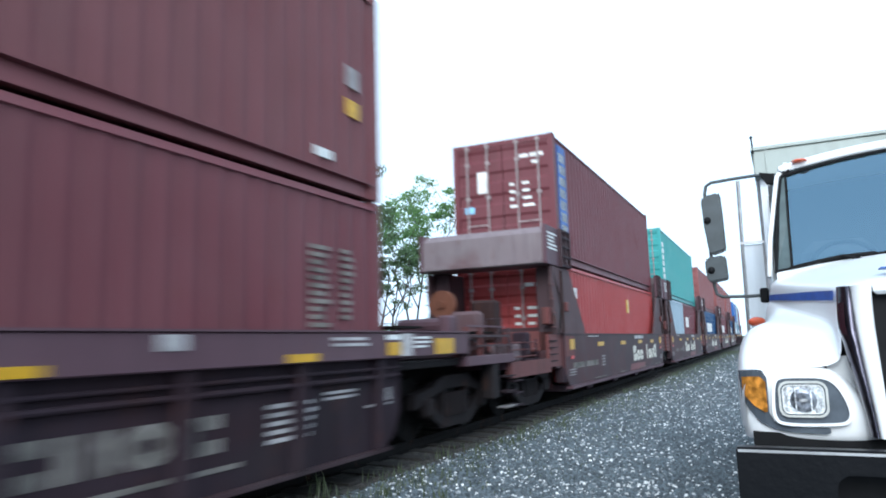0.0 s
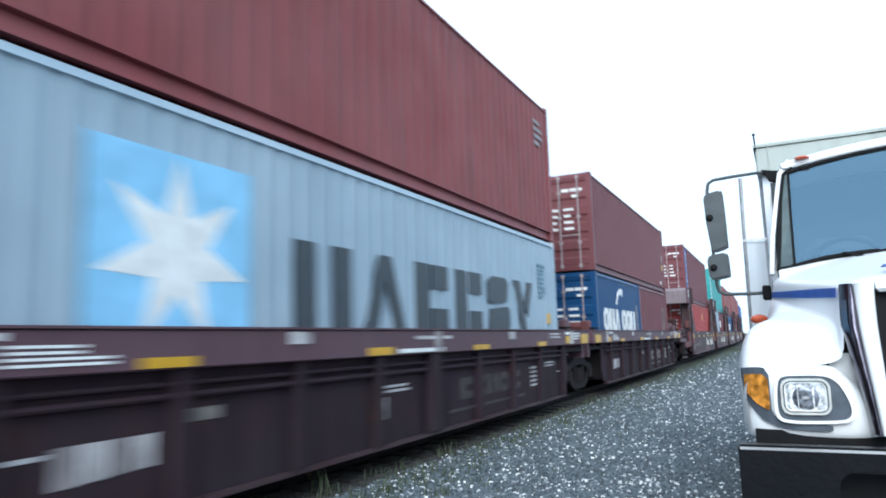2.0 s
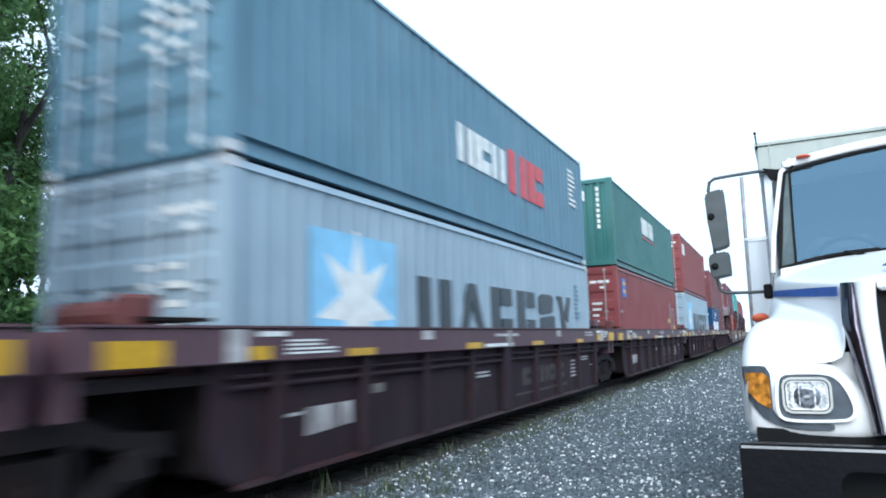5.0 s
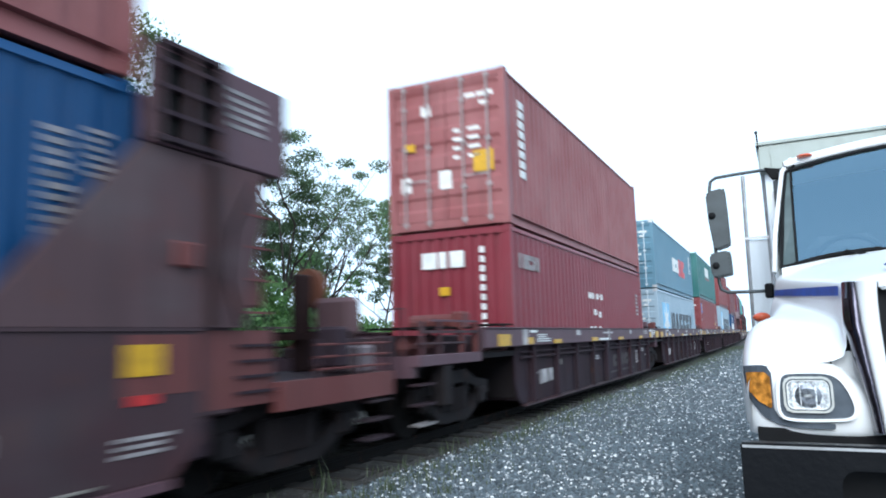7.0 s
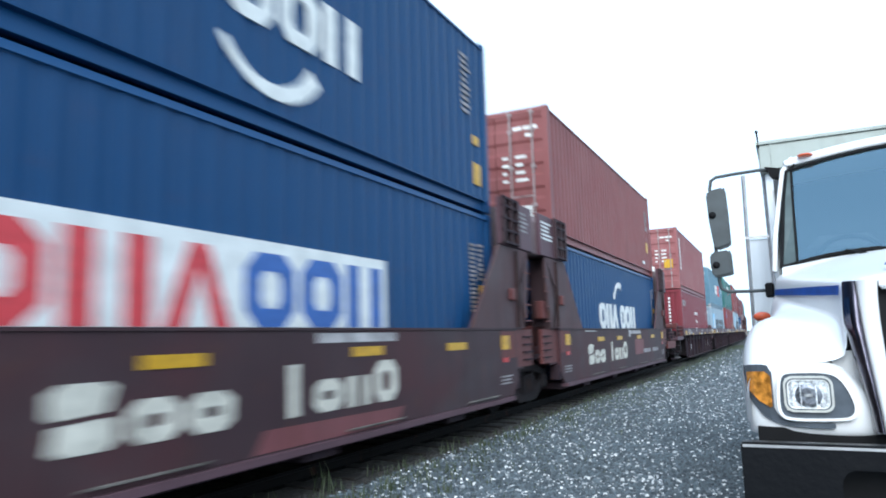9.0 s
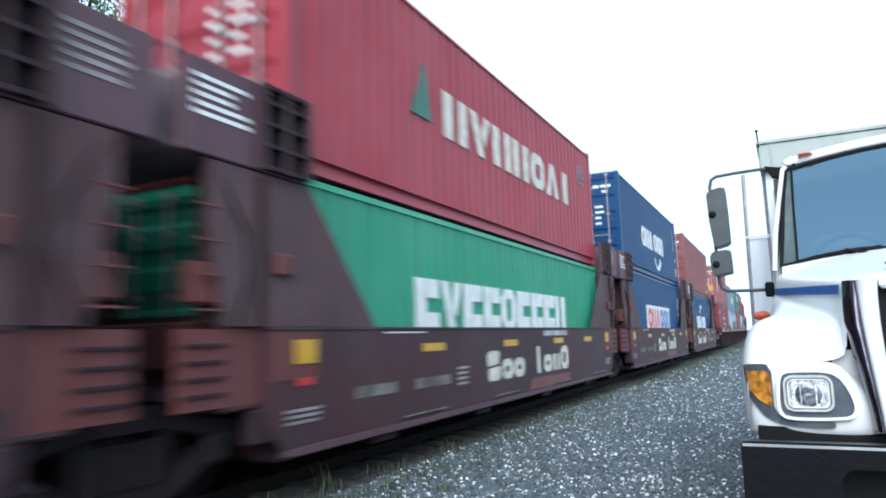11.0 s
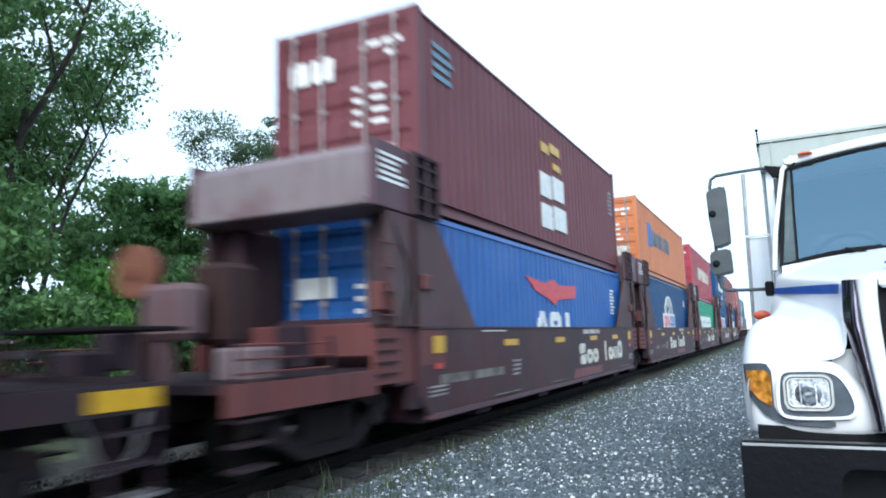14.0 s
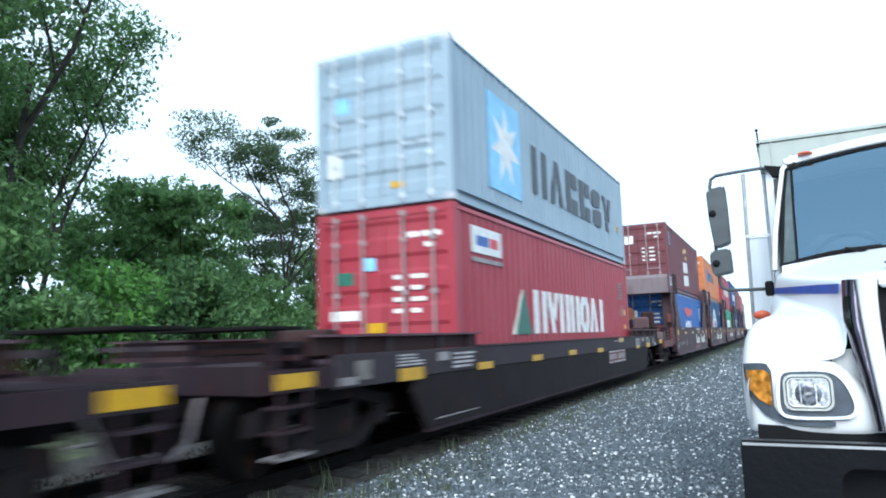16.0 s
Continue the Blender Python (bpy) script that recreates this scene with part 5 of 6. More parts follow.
def leaves(name, centres, radii, count, size, material, parent, seed, flat=0.8):
    """Many small bent leaves strewn over the shells of the clumps."""
    rnd = np.random.RandomState(seed)
    k = rnd.randint(0, len(centres), count)
    d = rnd.normal(size=(count, 3))
    d /= np.linalg.norm(d, axis=1)[:, None]
    p = np.array(centres)[k] + d * np.array(radii)[k][:, None] * (rnd.rand(count, 1) ** 0.5) * np.array((1, 1, flat))
    u = rnd.normal(size=(count, 3))
    u /= np.linalg.norm(u, axis=1)[:, None]
    w = np.cross(u, rnd.normal(size=(count, 3)))
    w /= np.linalg.norm(w, axis=1)[:, None] + 1e-6
    s = (size * (0.6 + 0.8 * rnd.rand(count)))[:, None]
    n = np.cross(u, w)
    v = np.stack((p - u * s, p + w * s * 0.5 + n * s * 0.15, p + u * s, p - w * s * 0.5 + n * s * 0.15), 1)
    me = bpy.data.meshes.new(name)
    me.from_pydata(v.reshape(-1, 3).tolist(), [], (np.arange(count * 4).reshape(-1, 4)).tolist())
    me.materials.append(material)
    ob = new(name, me)
    ob.parent = parent
    return ob


def tree(x, y, height, spread, seed, label, count=5200, leaf=0.13, material=None, lean=0.0, bare=0.3, clump=0.16, stems=2, girth=0.008):
    rnd = random.Random(seed)
    root = new("tree")
    root.location = (x, y, -0.06)
    tagged(root, label, "tree", "trees beyond the track")
    bm = bmesh.new()
    tips = []

    def grow(p, d, length, r, depth):
        pts, q, way = [p], Vector(p), Vector(d).normalized()
        n = 5
        for i in range(n):
            way = (way + Vector((rnd.uniform(-1, 1), rnd.uniform(-1, 1), rnd.uniform(-0.3, 0.6))) * 0.16).normalized()
            q = q + way * length / n
            pts.append(tuple(q))
        tube(bm, pts, [r * (1 - 0.6 * i / n) for i in range(n + 1)], 6 if depth < 2 else 4)
        if depth >= 3:
            tips.append(tuple(q))
            return
        if depth >= 2:
            tips.append(pts[3])
        for i in range(rnd.randint(3, 4)):
            at = pts[rnd.randint(2 if depth else 2, n)]
            a = rnd.uniform(0, 6.28)
            out = Vector((math.cos(a) * spread / height * 2.2, math.sin(a) * spread / height * 2.2, rnd.uniform(0.35, 1.0)))
            grow(at, out, length * rnd.uniform(0.45, 0.65), r * 0.5, depth + 1)

    for k in range(stems):
        a = rnd.uniform(0, 6.28)
        grow((0.25 * math.cos(a), 0.25 * math.sin(a), 0), (0.25 * math.cos(a) + lean, 0.25 * math.sin(a), 1.6), height * 0.52, height * girth, 0)
    top = max(t[2] for t in tips)
    k = (height * 0.96) / top
    for v in bm.verts:
        v.co.z *= k
    tips = [(a, b, c * k) for a, b, c in tips if c * k > height * bare]
    part("trunk", bm, BARK, root, "thin dark bare limbs")
    rad = [height * clump * rnd.uniform(0.5, 1.0) for t in tips]
    leaves("crown", tips, rad, count, leaf, material or LEAF, root, seed, 0.5)
    return root


tree(-14.9, 7.7, 13.0, 3.2, 1, "tall leafy tree with dark spreading limbs", 62000, 0.058, LEAF, -0.08, 0.24, 0.085, 3, 0.011)
tree(-18.4, 8.6, 13.5, 3.6, 2, "tall dense green tree behind the track", 11000, 0.085, DARKLEAF, 0, 0.25, 0.07, 3)
tree(-16.0, 10.1, 11.6, 2.2, 12, "tall round-crowned leafy tree", 24000, 0.06, LEAF, 0, 0.25, 0.085, 3)
tree(-15.4, 18.4, 9.4, 3.4, 3, "thin open-crowned tree with small leaf clumps", 26000, 0.05, THINLEAF, 0, 0.3, 0.07, 3)
tree(-17.5, 23.5, 9.6, 2.6, 4, "thin open-crowned tree beside the track", 5600, 0.058, THINLEAF, 0, 0.35, 0.05, 3)
tree(-18.5, 31.0, 9.4, 2.5, 5, "slender tree with a ragged open crown", 6000, 0.08, THINLEAF, 0, 0.3, 0.06, 2)
tree(-19.5, 27.0, 6.2, 2.2, 6, "small scraggy tree by the bushes", 2600, 0.1, DARKLEAF, 0, 0.25, 0.07, 2)
tree(-13.2, 33.6, 9.6, 2.2, 14, "slender open tree near the far rail", 6000, 0.062, THINLEAF, 0, 0.3, 0.055, 3)
tree(-20.3, 37.5, 12.0, 2.6, 7, "distant slender tree with thin crown", 6000, 0.1, LEAF, 0, 0.2, 0.07, 2)
tree(-12.5, 3.5, 12.0, 4.5, 8, "tall leafy tree at the edge of the wood", 11000, 0.08, DARKLEAF, 0, 0.25, 0.07, 2)
tree(-16.5, 14.0, 6.4, 2.6, 9, "broad leafy tree among the bushes", 16000, 0.09, LEAF, 0, 0.15, 0.09, 3)


tree(-19.5, 16.5, 7.6, 3.0, 15, "leafy tree deep in the wood", 10000, 0.095, LEAF, 0, 0.12, 0.1, 3)
tree(-21.0, 12.5, 8.5, 3.4, 16, "dark leafy tree deep in the wood", 9000, 0.1, DARKLEAF, 0, 0.1, 0.11, 3)
tree(-20.5, 21.0, 6.0, 2.8, 17, "low leafy tree deep in the wood", 11000, 0.1, LEAF, 0, 0.1, 0.11, 3)


def bush(x, y, w, h, seed, material, label, count=3000, leaf=0.11):
    rnd = random.Random(seed)
    root = new("bush")
    root.location = (x, y, -0.06)
    tagged(root, label, "bush", "bushes beyond the track")
    bm = bmesh.new()
    cs = []
    for i in range(16):
        a, r = rnd.uniform(0, 6.28), rnd.uniform(0.1, 1)
        c = (w * r * math.cos(a), w * r * math.sin(a), h * (0.15 + 0.75 * rnd.random() * (1.1 - 0.6 * r)))
        cs.append(c)
        tube(bm, [(c[0] * 0.2, c[1] * 0.2, 0), (c[0] * 0.6, c[1] * 0.6, c[2] * 0.6), c], [0.03, 0.02, 0.008], 4)
    part("stems", bm, BARK, root)
    leaves("foliage", cs, [w * rnd.uniform(0.3, 0.5) for c in cs], count, leaf, material, root, seed, 0.75)


for i in range(26):
    y = 0.5 + i * 1.55
    bush(-11.6 - 0.14 * y + random.uniform(-0.8, 0.5), y, random.uniform(1.4, 2.0), (4.6 if y < 13 else 2.5 if y > 22 else 3.7) * random.uniform(0.75, 1.1), 100 + i,
         (DARKLEAF, LEAF, FRESHLEAF, DARKLEAF)[i % 4], ("dense dark green bush by the track", "leafy green bush by the track", "fresh bright green bush by the track", "dense dark green bush by the track")[i % 4],
         9500 if y < 20 else 5000, 0.08)


def tuft_field(name, label, spots, seed):
    rnd = random.Random(seed)
    verts, faces = [], []
    for x, y, h, n in spots:
        for i in range(n):
            a, l = rnd.uniform(0, 6.28), h * rnd.uniform(0.5, 1.1)
            bx, by = x + rnd.uniform(-0.12, 0.12), y + rnd.uniform(-0.12, 0.12)
            dx, dy = math.cos(a), math.sin(a)
            k = len(verts)
            w = 0.006
            verts += [(bx - dy * w, by + dx * w, 0), (bx + dy * w, by - dx * w, 0), (bx + dx * l * 0.18 + dy * w * .7, by + dy * l * 0.18 - dx * w * .7, l * 0.6), (bx + dx * l * 0.4, by + dy * l * 0.4, l),
                      (bx + dx * l * 0.18 - dy * w * .7, by + dy * l * 0.18 + dx * w * .7, l * 0.6)]
            faces += [(k, k + 1, k + 2, k + 4), (k + 4, k + 2, k + 3)]
    me = bpy.data.meshes.new(name)
    me.from_pydata(verts, [], faces)
    me.materials.append(GRASS)
    tagged(new(name, me), label, kind="stuff")


rnd = random.Random(9)
tuft_field("weeds", "sparse dry weeds along the gravel's edge",
           [(-3.75 - BEND * y * y / 2 + rnd.gauss(0, 0.28), y, rnd.uniform(0.05, 0.17), rnd.randint(3, 9)) for y in [4.0 + 66 * rnd.random() ** 1.3 for i in range(800)]]
           + [(-3.1 - BEND * y * y / 2 + rnd.gauss(0, 0.55), y, rnd.uniform(0.015, 0.05), rnd.randint(3, 8)) for y in [5.0 + 70 * rnd.random() for i in range(2600)]]
           + [(-4.15, 5.75, 0.36, 14), (-4.3, 5.0, 0.2, 10), (-4.1, 8.4, 0.25, 8)], 5)


# ---- the parked truck ----
BIG = 1.15
AXIS = 0.81


def tk(x, y, z):
    return (x * BIG, y * BIG, EYE + (z - EYE) * BIG)


def clear_paint(name, colour, rough=0.32):
    m, nt, b = nodes_of(name, rough)
    b.inputs["Specular IOR Level"].default_value = 0.3
    b.inputs["Coat Weight"].default_value, b.inputs["Coat Roughness"].default_value = 0.3, 0.12
    nt.links.new(mixed(nt, scaled(nt, noisy(nt, 3, 6, (1, 1, 0.4)), 0.25), colour, tuple(c * 0.85 for c in colour)), b.inputs["Base Color"])
    return m


TRUCK_WHITE = clear_paint("white_truck_paint", (0.86, 0.87, 0.88))
TRUCK_BLUE = plain("blue_stripe_paint", (0.012, 0.075, 0.33), 0.4)
CHROME = plain("chrome", (0.8, 0.8, 0.82), 0.08, 1.0, 0.05)
BUMPER = weathered("black_bumper_paint", (0.006, 0.0065, 0.008), 0.35, 0.1, (0.012, 0.012, 0.014), 0.2, 0.02, gloss=0.12)
PLASTIC = plain("dark_grey_plastic", (0.045, 0.055, 0.06), 0.45)
TRIM_GLINT = plain("dull_chrome", (0.22, 0.21, 0.24), 0.16, 1.0, 0.3, 3)
SILVER = plain("silvered_reflector", (0.62, 0.64, 0.66), 0.22, 0.5, 0.55, 60)
POD = plain("grey_lamp_housing", (0.085, 0.1, 0.12), 0.25)
BRIGHT = plain("bright_lamp_trim", (0.66, 0.66, 0.62), 0.2, 0.35, 0.1)
SHIELD = plain("dark_lamp_bowl", (0.13, 0.14, 0.16), 0.3, 0.6, 0.6, 40)
# chrome trim: the dark surroundings it mirrors are put into its colour
TRIM = plain("dark_reflecting_trim", (0.075, 0.07, 0.09), 0.14, 0.9, 0.4, 5)
SCREENEDGE = plain("dark_screen_border", (0.07, 0.1, 0.105), 0.4)
AMBER = plain("amber_lens", (0.5, 0.2, 0.035), 0.1, 0, 0.55, 28)
LAMPRED = plain("orange_red_lens", (0.75, 0.13, 0.06), 0.2)
BODYGREY = weathered("grey_green_body_paint", (0.33, 0.36, 0.33), 0.5)
PANEL = weathered("pale_body_panel", (0.62, 0.66, 0.7), 0.45)
DARKIN = plain("dark_cab_lining", (0.045, 0.05, 0.055), 0.8)


def glass_material(name, colour, ior=1.5, sheen=(1, 1, 1)):
    m, nt, b = nodes_of(name, 0.02)
    b.inputs["Base Color"].default_value = (*colour, 1)
    b.inputs["Specular Tint"].default_value = (*sheen, 1)
    b.inputs["Transmission Weight"].default_value, b.inputs["IOR"].default_value = 1.0, ior
    return m


def coated_glass(name, through_tint, mirror_tint, share):
    """Tinted, coated pane: part lets the view through, part mirrors the sky."""
    m = bpy.data.materials.new(name)
    m.use_nodes = True
    nt = m.node_tree
    tr, gl, mx = (nt.nodes.new("ShaderNode" + k) for k in ("BsdfTransparent", "BsdfGlossy", "MixShader"))
    tr.inputs[0].default_value, gl.inputs[0].default_value = (*through_tint, 1), (*mirror_tint, 1)
    gl.inputs["Roughness"].default_value, mx.inputs[0].default_value = 0.03, share
    nt.links.new(tr.outputs[0], mx.inputs[1])
    nt.links.new(gl.outputs[0], mx.inputs[2])
    nt.links.new(mx.outputs[0], nt.nodes["Material Output"].inputs[0])
    return m


GLASS = coated_glass("windscreen_glass", (0.6, 0.72, 0.75), (0.40, 0.64, 0.82), 0.32)
LENS = glass_material("headlamp_glass", (0.95, 0.97, 1.0))

truck = new("truck")
truck.location = (AXIS * BIG, 4.6 * BIG, 0)
tagged(truck, "white conventional truck with blue stripe parked on the gravel", "truck")
BACK = Matrix.Translation(-truck.location)


def tpart(name, bm, material, parent=None, label="", smooth=False):
    """A piece of the truck, drawn in the truck's own measure."""
    for v in bm.verts:
        v.co = Vector(tk(*v.co)) - truck.location
    return part(name, bm, material, parent or truck, label, smooth)


def both(f):
    for sx in (-1, 1):
        f(lambda x: AXIS + sx * (x - AXIS))


def loft(sections, closed=False):
    bm = bmesh.new()
    rows = [[bm.verts.new(p) for p in s] for s in sections]
    for a, b in zip(rows, rows[1:]):
        for i in range(len(a) - 1):
            bm.faces.new((a[i], a[i + 1], b[i + 1], b[i]))
    return bm


def smooth_loft(name, sections, material, parent=None, levels=2, thick=0.0, label=""):
    ob = tpart(name, loft(sections), material, parent, label, True)
    if thick:
        so = ob.modifiers.new("thick", "SOLIDIFY")
        so.thickness, so.offset = thick, -1
    su = ob.modifiers.new("round", "SUBSURF")
    su.levels = su.render_levels = levels
    return ob


# bonnet and wings: half sections from the wing's foot up to the middle
HALF = (
    (3.07, ((-0.165, 1.085), (-0.175, 1.2), (-0.165, 1.29), (-0.09, 1.315), (0.04, 1.32), (0.13, 1.32), (0.17, 1.345), (0.182, 1.38), (0.192, 1.50), (0.21, 1.56), (0.40, 1.62), (0.81, 1.64))),
    (3.14, ((-0.19, 1.08), (-0.2, 1.22), (-0.185, 1.34), (-0.1, 1.38), (0.04, 1.395), (0.13, 1.40), (0.17, 1.422), (0.184, 1.45), (0.194, 1.58), (0.21, 1.625), (0.40, 1.66), (0.81, 1.67))),
    (3.32, ((-0.205, 1.08), (-0.21, 1.3), (-0.19, 1.42), (-0.11, 1.465), (0.02, 1.475), (0.13, 1.475), (0.176, 1.482), (0.187, 1.50), (0.195, 1.62), (0.212, 1.655), (0.40, 1.69), (0.81, 1.70))),
    (3.6, ((-0.205, 1.08), (-0.212, 1.33), (-0.195, 1.46), (-0.12, 1.51), (-0.02, 1.515), (0.07, 1.515), (0.112, 1.52), (0.125, 1.535), (0.133, 1.65), (0.15, 1.68), (0.38, 1.725), (0.81, 1.74))),
    (4.0, ((-0.20, 1.08), (-0.205, 1.33), (-0.18, 1.45), (-0.12, 1.50), (-0.06, 1.53), (-0.01, 1.555), (0.015, 1.57), (0.027, 1.585), (0.035, 1.685), (0.052, 1.715), (0.36, 1.785), (0.81, 1.80))),
    (4.46, ((-0.15, 1.08), (-0.15, 1.28), (-0.13, 1.40), (-0.11, 1.47), (-0.10, 1.54), (-0.09, 1.60), (-0.078, 1.625), (-0.068, 1.64), (-0.06, 1.72), (-0.045, 1.77), (0.30, 1.865), (0.81, 1.90))),
)
sections = []
for y, half in HALF:
    row = [(x, y, z) for x, z in half]
    sections.append(row + [(2 * AXIS - x, y, z) for x, y, z in row[-2::-1]])
hood = smooth_loft("hood", sections, TRUCK_WHITE, label="glossy white bonnet with wide wings")
# a pressed edge along the bonnet's side, over the wing
wide = len(sections[0])
sharp = hood.data.attributes.new("crease_edge", "FLOAT", "EDGE")
for e in hood.data.edges:
    c0, c1 = (v % wide for v in e.vertices)
    if c0 == c1 and c0 in (6, 7, wide - 7, wide - 8):
        sharp.data[e.index].value = 0.7


def stripe(side):
    s = [[(side(0.189), 3.27, 1.581), (side(0.193), 3.27, 1.621)], [(side(0.128), 3.6, 1.597), (side(0.133), 3.6, 1.638)],
         [(side(0.029), 4.0, 1.620), (side(0.034), 4.0, 1.656)], [(side(-0.066), 4.44, 1.644), (side(-0.062), 4.44, 1.676)]]
    fine = []
    for (a, b), (c, d) in zip(s, s[1:]):
        for k in range(4):
            fine.append([tuple(p + (q - p) * k / 4 for p, q in zip(a, c)), tuple(p + (q - p) * k / 4 for p, q in zip(b, d))])
    fine.append(s[-1])
    tpart("stripe", loft([[(p[0] + (-0.006 if side(0) == 0 else 0.006), p[1], p[2]) for p in r] for r in fine]), TRUCK_BLUE, hood, "blue paint stripe", True)


both(stripe)


def rounded(cx, cz, w, h, r, n=5):
    pts = []
    for sx, sz, a0 in ((1, 1, 0), (-1, 1, 90), (-1, -1, 180), (1, -1, 270)):
        for k in range(n + 1):
            a = radians(a0 + 90 * k / n)
            pts.append((cx + sx * (w / 2 - r) + r * math.cos(a), cz + sz * (h / 2 - r) + r * math.sin(a)))
    return pts


def ring(outer, inner, y0, y1):
    """A frame between two outlines with the same count of points, between two depths."""
    bm = bmesh.new()
    loops = [[bm.verts.new((x, y, z)) for x, z in o] for o, y in ((outer, y1), (outer, y0), (inner, y0), (inner, y1))]
    n = len(outer)
    for a, b in zip(loops, loops[1:] + loops[:1]):
        for i in range(n):
            bm.faces.new((a[i], a[(i + 1) % n], b[(i + 1) % n], b[i]))
    return bm


def softened(pts, times=2):
    """Cut the corners of a closed outline."""
    for _ in range(times):
        cut = []
        for (a, b), (c, d) in zip(pts, pts[1:] + pts[:1]):
            cut += [(a * 0.75 + c * 0.25, b * 0.75 + d * 0.25), (a * 0.25 + c * 0.75, b * 0.25 + d * 0.75)]
        pts = cut
    return pts


def face(side):
    f = lambda pts: [(side(x), z) for x, z in pts]
    # the panel round the lamps, bowed back at its outer end
    cols = [(-0.188, 3.20), (-0.178, 3.12), (-0.15, 3.075), (-0.10, 3.05), (0.0, 3.035), (0.12, 3.03), (0.2, 3.03), (0.27, 3.04), (0.33, 3.05)]
    rows = []
    for x, y in cols:
        low, top = 1.062 + 0.0 * x, 1.318 if x < 0.16 else 1.318 - (x - 0.16) * 1.5
        rows.append([(side(x), y + 0.03, low - 0.02), (side(x), y, low), (side(x), y - 0.004, (low + top) / 2), (side(x), y + 0.005, top - 0.01), (side(x), y + 0.06, top + 0.012)])
    panel = smooth_loft("front_panel", rows, TRUCK_WHITE, truck, 2)
    lamp = tpart("headlamp", slabbed(f(softened([(-0.055, 1.262), (-0.04, 1.28), (0.0, 1.283), (0.1, 1.283), (0.14, 1.265), (0.168, 1.218), (0.186, 1.16), (0.176, 1.124), (0.13, 1.116), (-0.035, 1.113), (-0.062, 1.135), (-0.062, 1.2)])), "y", 3.012, 3.05), POD, truck, "grey lamp pod")
    tpart("pod_rim", ring(f(softened([(-0.066, 1.268), (-0.046, 1.29), (0.0, 1.292), (0.104, 1.292), (0.147, 1.272), (0.177, 1.222), (0.196, 1.158), (0.183, 1.114), (0.13, 1.106), (-0.04, 1.103), (-0.073, 1.13), (-0.073, 1.2)])),
                          f(softened([(-0.055, 1.262), (-0.04, 1.28), (0.0, 1.283), (0.1, 1.283), (0.14, 1.265), (0.168, 1.218), (0.186, 1.16), (0.176, 1.124), (0.13, 1.116), (-0.035, 1.113), (-0.062, 1.135), (-0.062, 1.2)])), 3.004, 3.05), TRUCK_WHITE, lamp, "white rim round the pod")
    out, inn = f(rounded(0.036, 1.205, 0.168, 0.134, 0.034)), f(rounded(0.036, 1.205, 0.152, 0.118, 0.028))
    tpart("bezel", ring(out, inn, 2.994, 3.02), BRIGHT, lamp, "chrome lamp bezel")
    tpart("bezel_groove", ring(inn, f(rounded(0.036, 1.205, 0.142, 0.108, 0.024)), 3.003, 3.02), POD, lamp)
    tpart("inner_bezel", ring(f(rounded(0.036, 1.205, 0.142, 0.108, 0.024)), f(rounded(0.036, 1.205, 0.134, 0.100, 0.02)), 2.996, 3.02), BRIGHT, lamp)
    bm = bmesh.new()
    n = 6
    g = [[bm.verts.new((side(0.033 + 0.15 * (i / n - 0.5)), 3.006, 1.203 + 0.12 * (j / n - 0.5))) for j in range(n + 1)] for i in range(n + 1)]
    for i in range(n):
        for j in range(n):
            bm.faces.new((g[i][j], g[i + 1][j], g[i + 1][j + 1], g[i][j + 1]))
    tpart("reflector", bm, SILVER, lamp, "bright lamp reflector")
    bm = bmesh.new()
    bmesh.ops.create_cone(bm, cap_ends=True, segments=20, radius1=0.046, radius2=0.03, depth=0.006, matrix=Matrix.Translation((side(0.036), 3.001, 1.2)) @ pose(0, 0, 0, 90))
    tpart("bulb_shield", bm, SHIELD, lamp)
    for k in (-2, -1, 0, 1, 2):
        if k:
            tpart("reflector_rib", boxed(*sorted((side(0.036 + k * 0.026 - 0.002), side(0.036 + k * 0.026 + 0.002))), 2.997, 3.005, 1.158, 1.252), SILVER, lamp)
    tpart("bulb_cap", boxed(*sorted((side(0.022), side(0.05))), 2.994, 2.9975, 1.196, 1.206), SILVER, lamp)
    tpart("lens", slabbed(f(rounded(0.033, 1.203, 0.148, 0.118, 0.024)), "y", 2.99, 2.994), LENS, lamp, "clear lamp glass").visible_shadow = False
    tpart("nose_filler", boxed(*sorted((side(0.13), side(0.34))), 3.12, 3.15, 1.04, 1.36), TRUCK_WHITE, truck)
    # turn lamp that wraps the corner
    def wrap(pts, off):
        b = bmesh.new()
        rows_ = []
        for x, lo, hi in pts:
            y = np.interp(x, [c[0] for c in cols], [c[1] for c in cols]) + off
            rows_.append([(side(x - (0.006 if x < -0.16 else 0)), y, lo + (hi - lo) * k / 5) for k in range(6)])
        b.free()
        return loft(rows_)
    turn = tpart("turn_lamp_surround", wrap([(-0.186, 1.215, 1.306), (-0.178, 1.2, 1.31), (-0.158, 1.158, 1.313), (-0.135, 1.13, 1.315), (-0.119, 1.113, 1.315), (-0.101, 1.104, 1.312), (-0.085, 1.098, 1.285), (-0.0848, 1.097, 1.15),
                                             (-0.07, 1.09, 1.12), (-0.045, 1.084, 1.105), (-0.012, 1.08, 1.099), (0.05, 1.077, 1.098), (0.105, 1.077, 1.1), (0.118, 1.08, 1.097)], -0.013), POD, truck, "grey surround that sweeps under the lamp")
    tpart("turn_lens", wrap([(-0.172, 1.228, 1.284), (-0.163, 1.21, 1.286), (-0.15, 1.19, 1.287), (-0.136, 1.174, 1.288), (-0.112, 1.16, 1.288), (-0.098, 1.151, 1.278), (-0.09, 1.155, 1.268)], -0.02), AMBER, turn, "amber turn lamp glass")
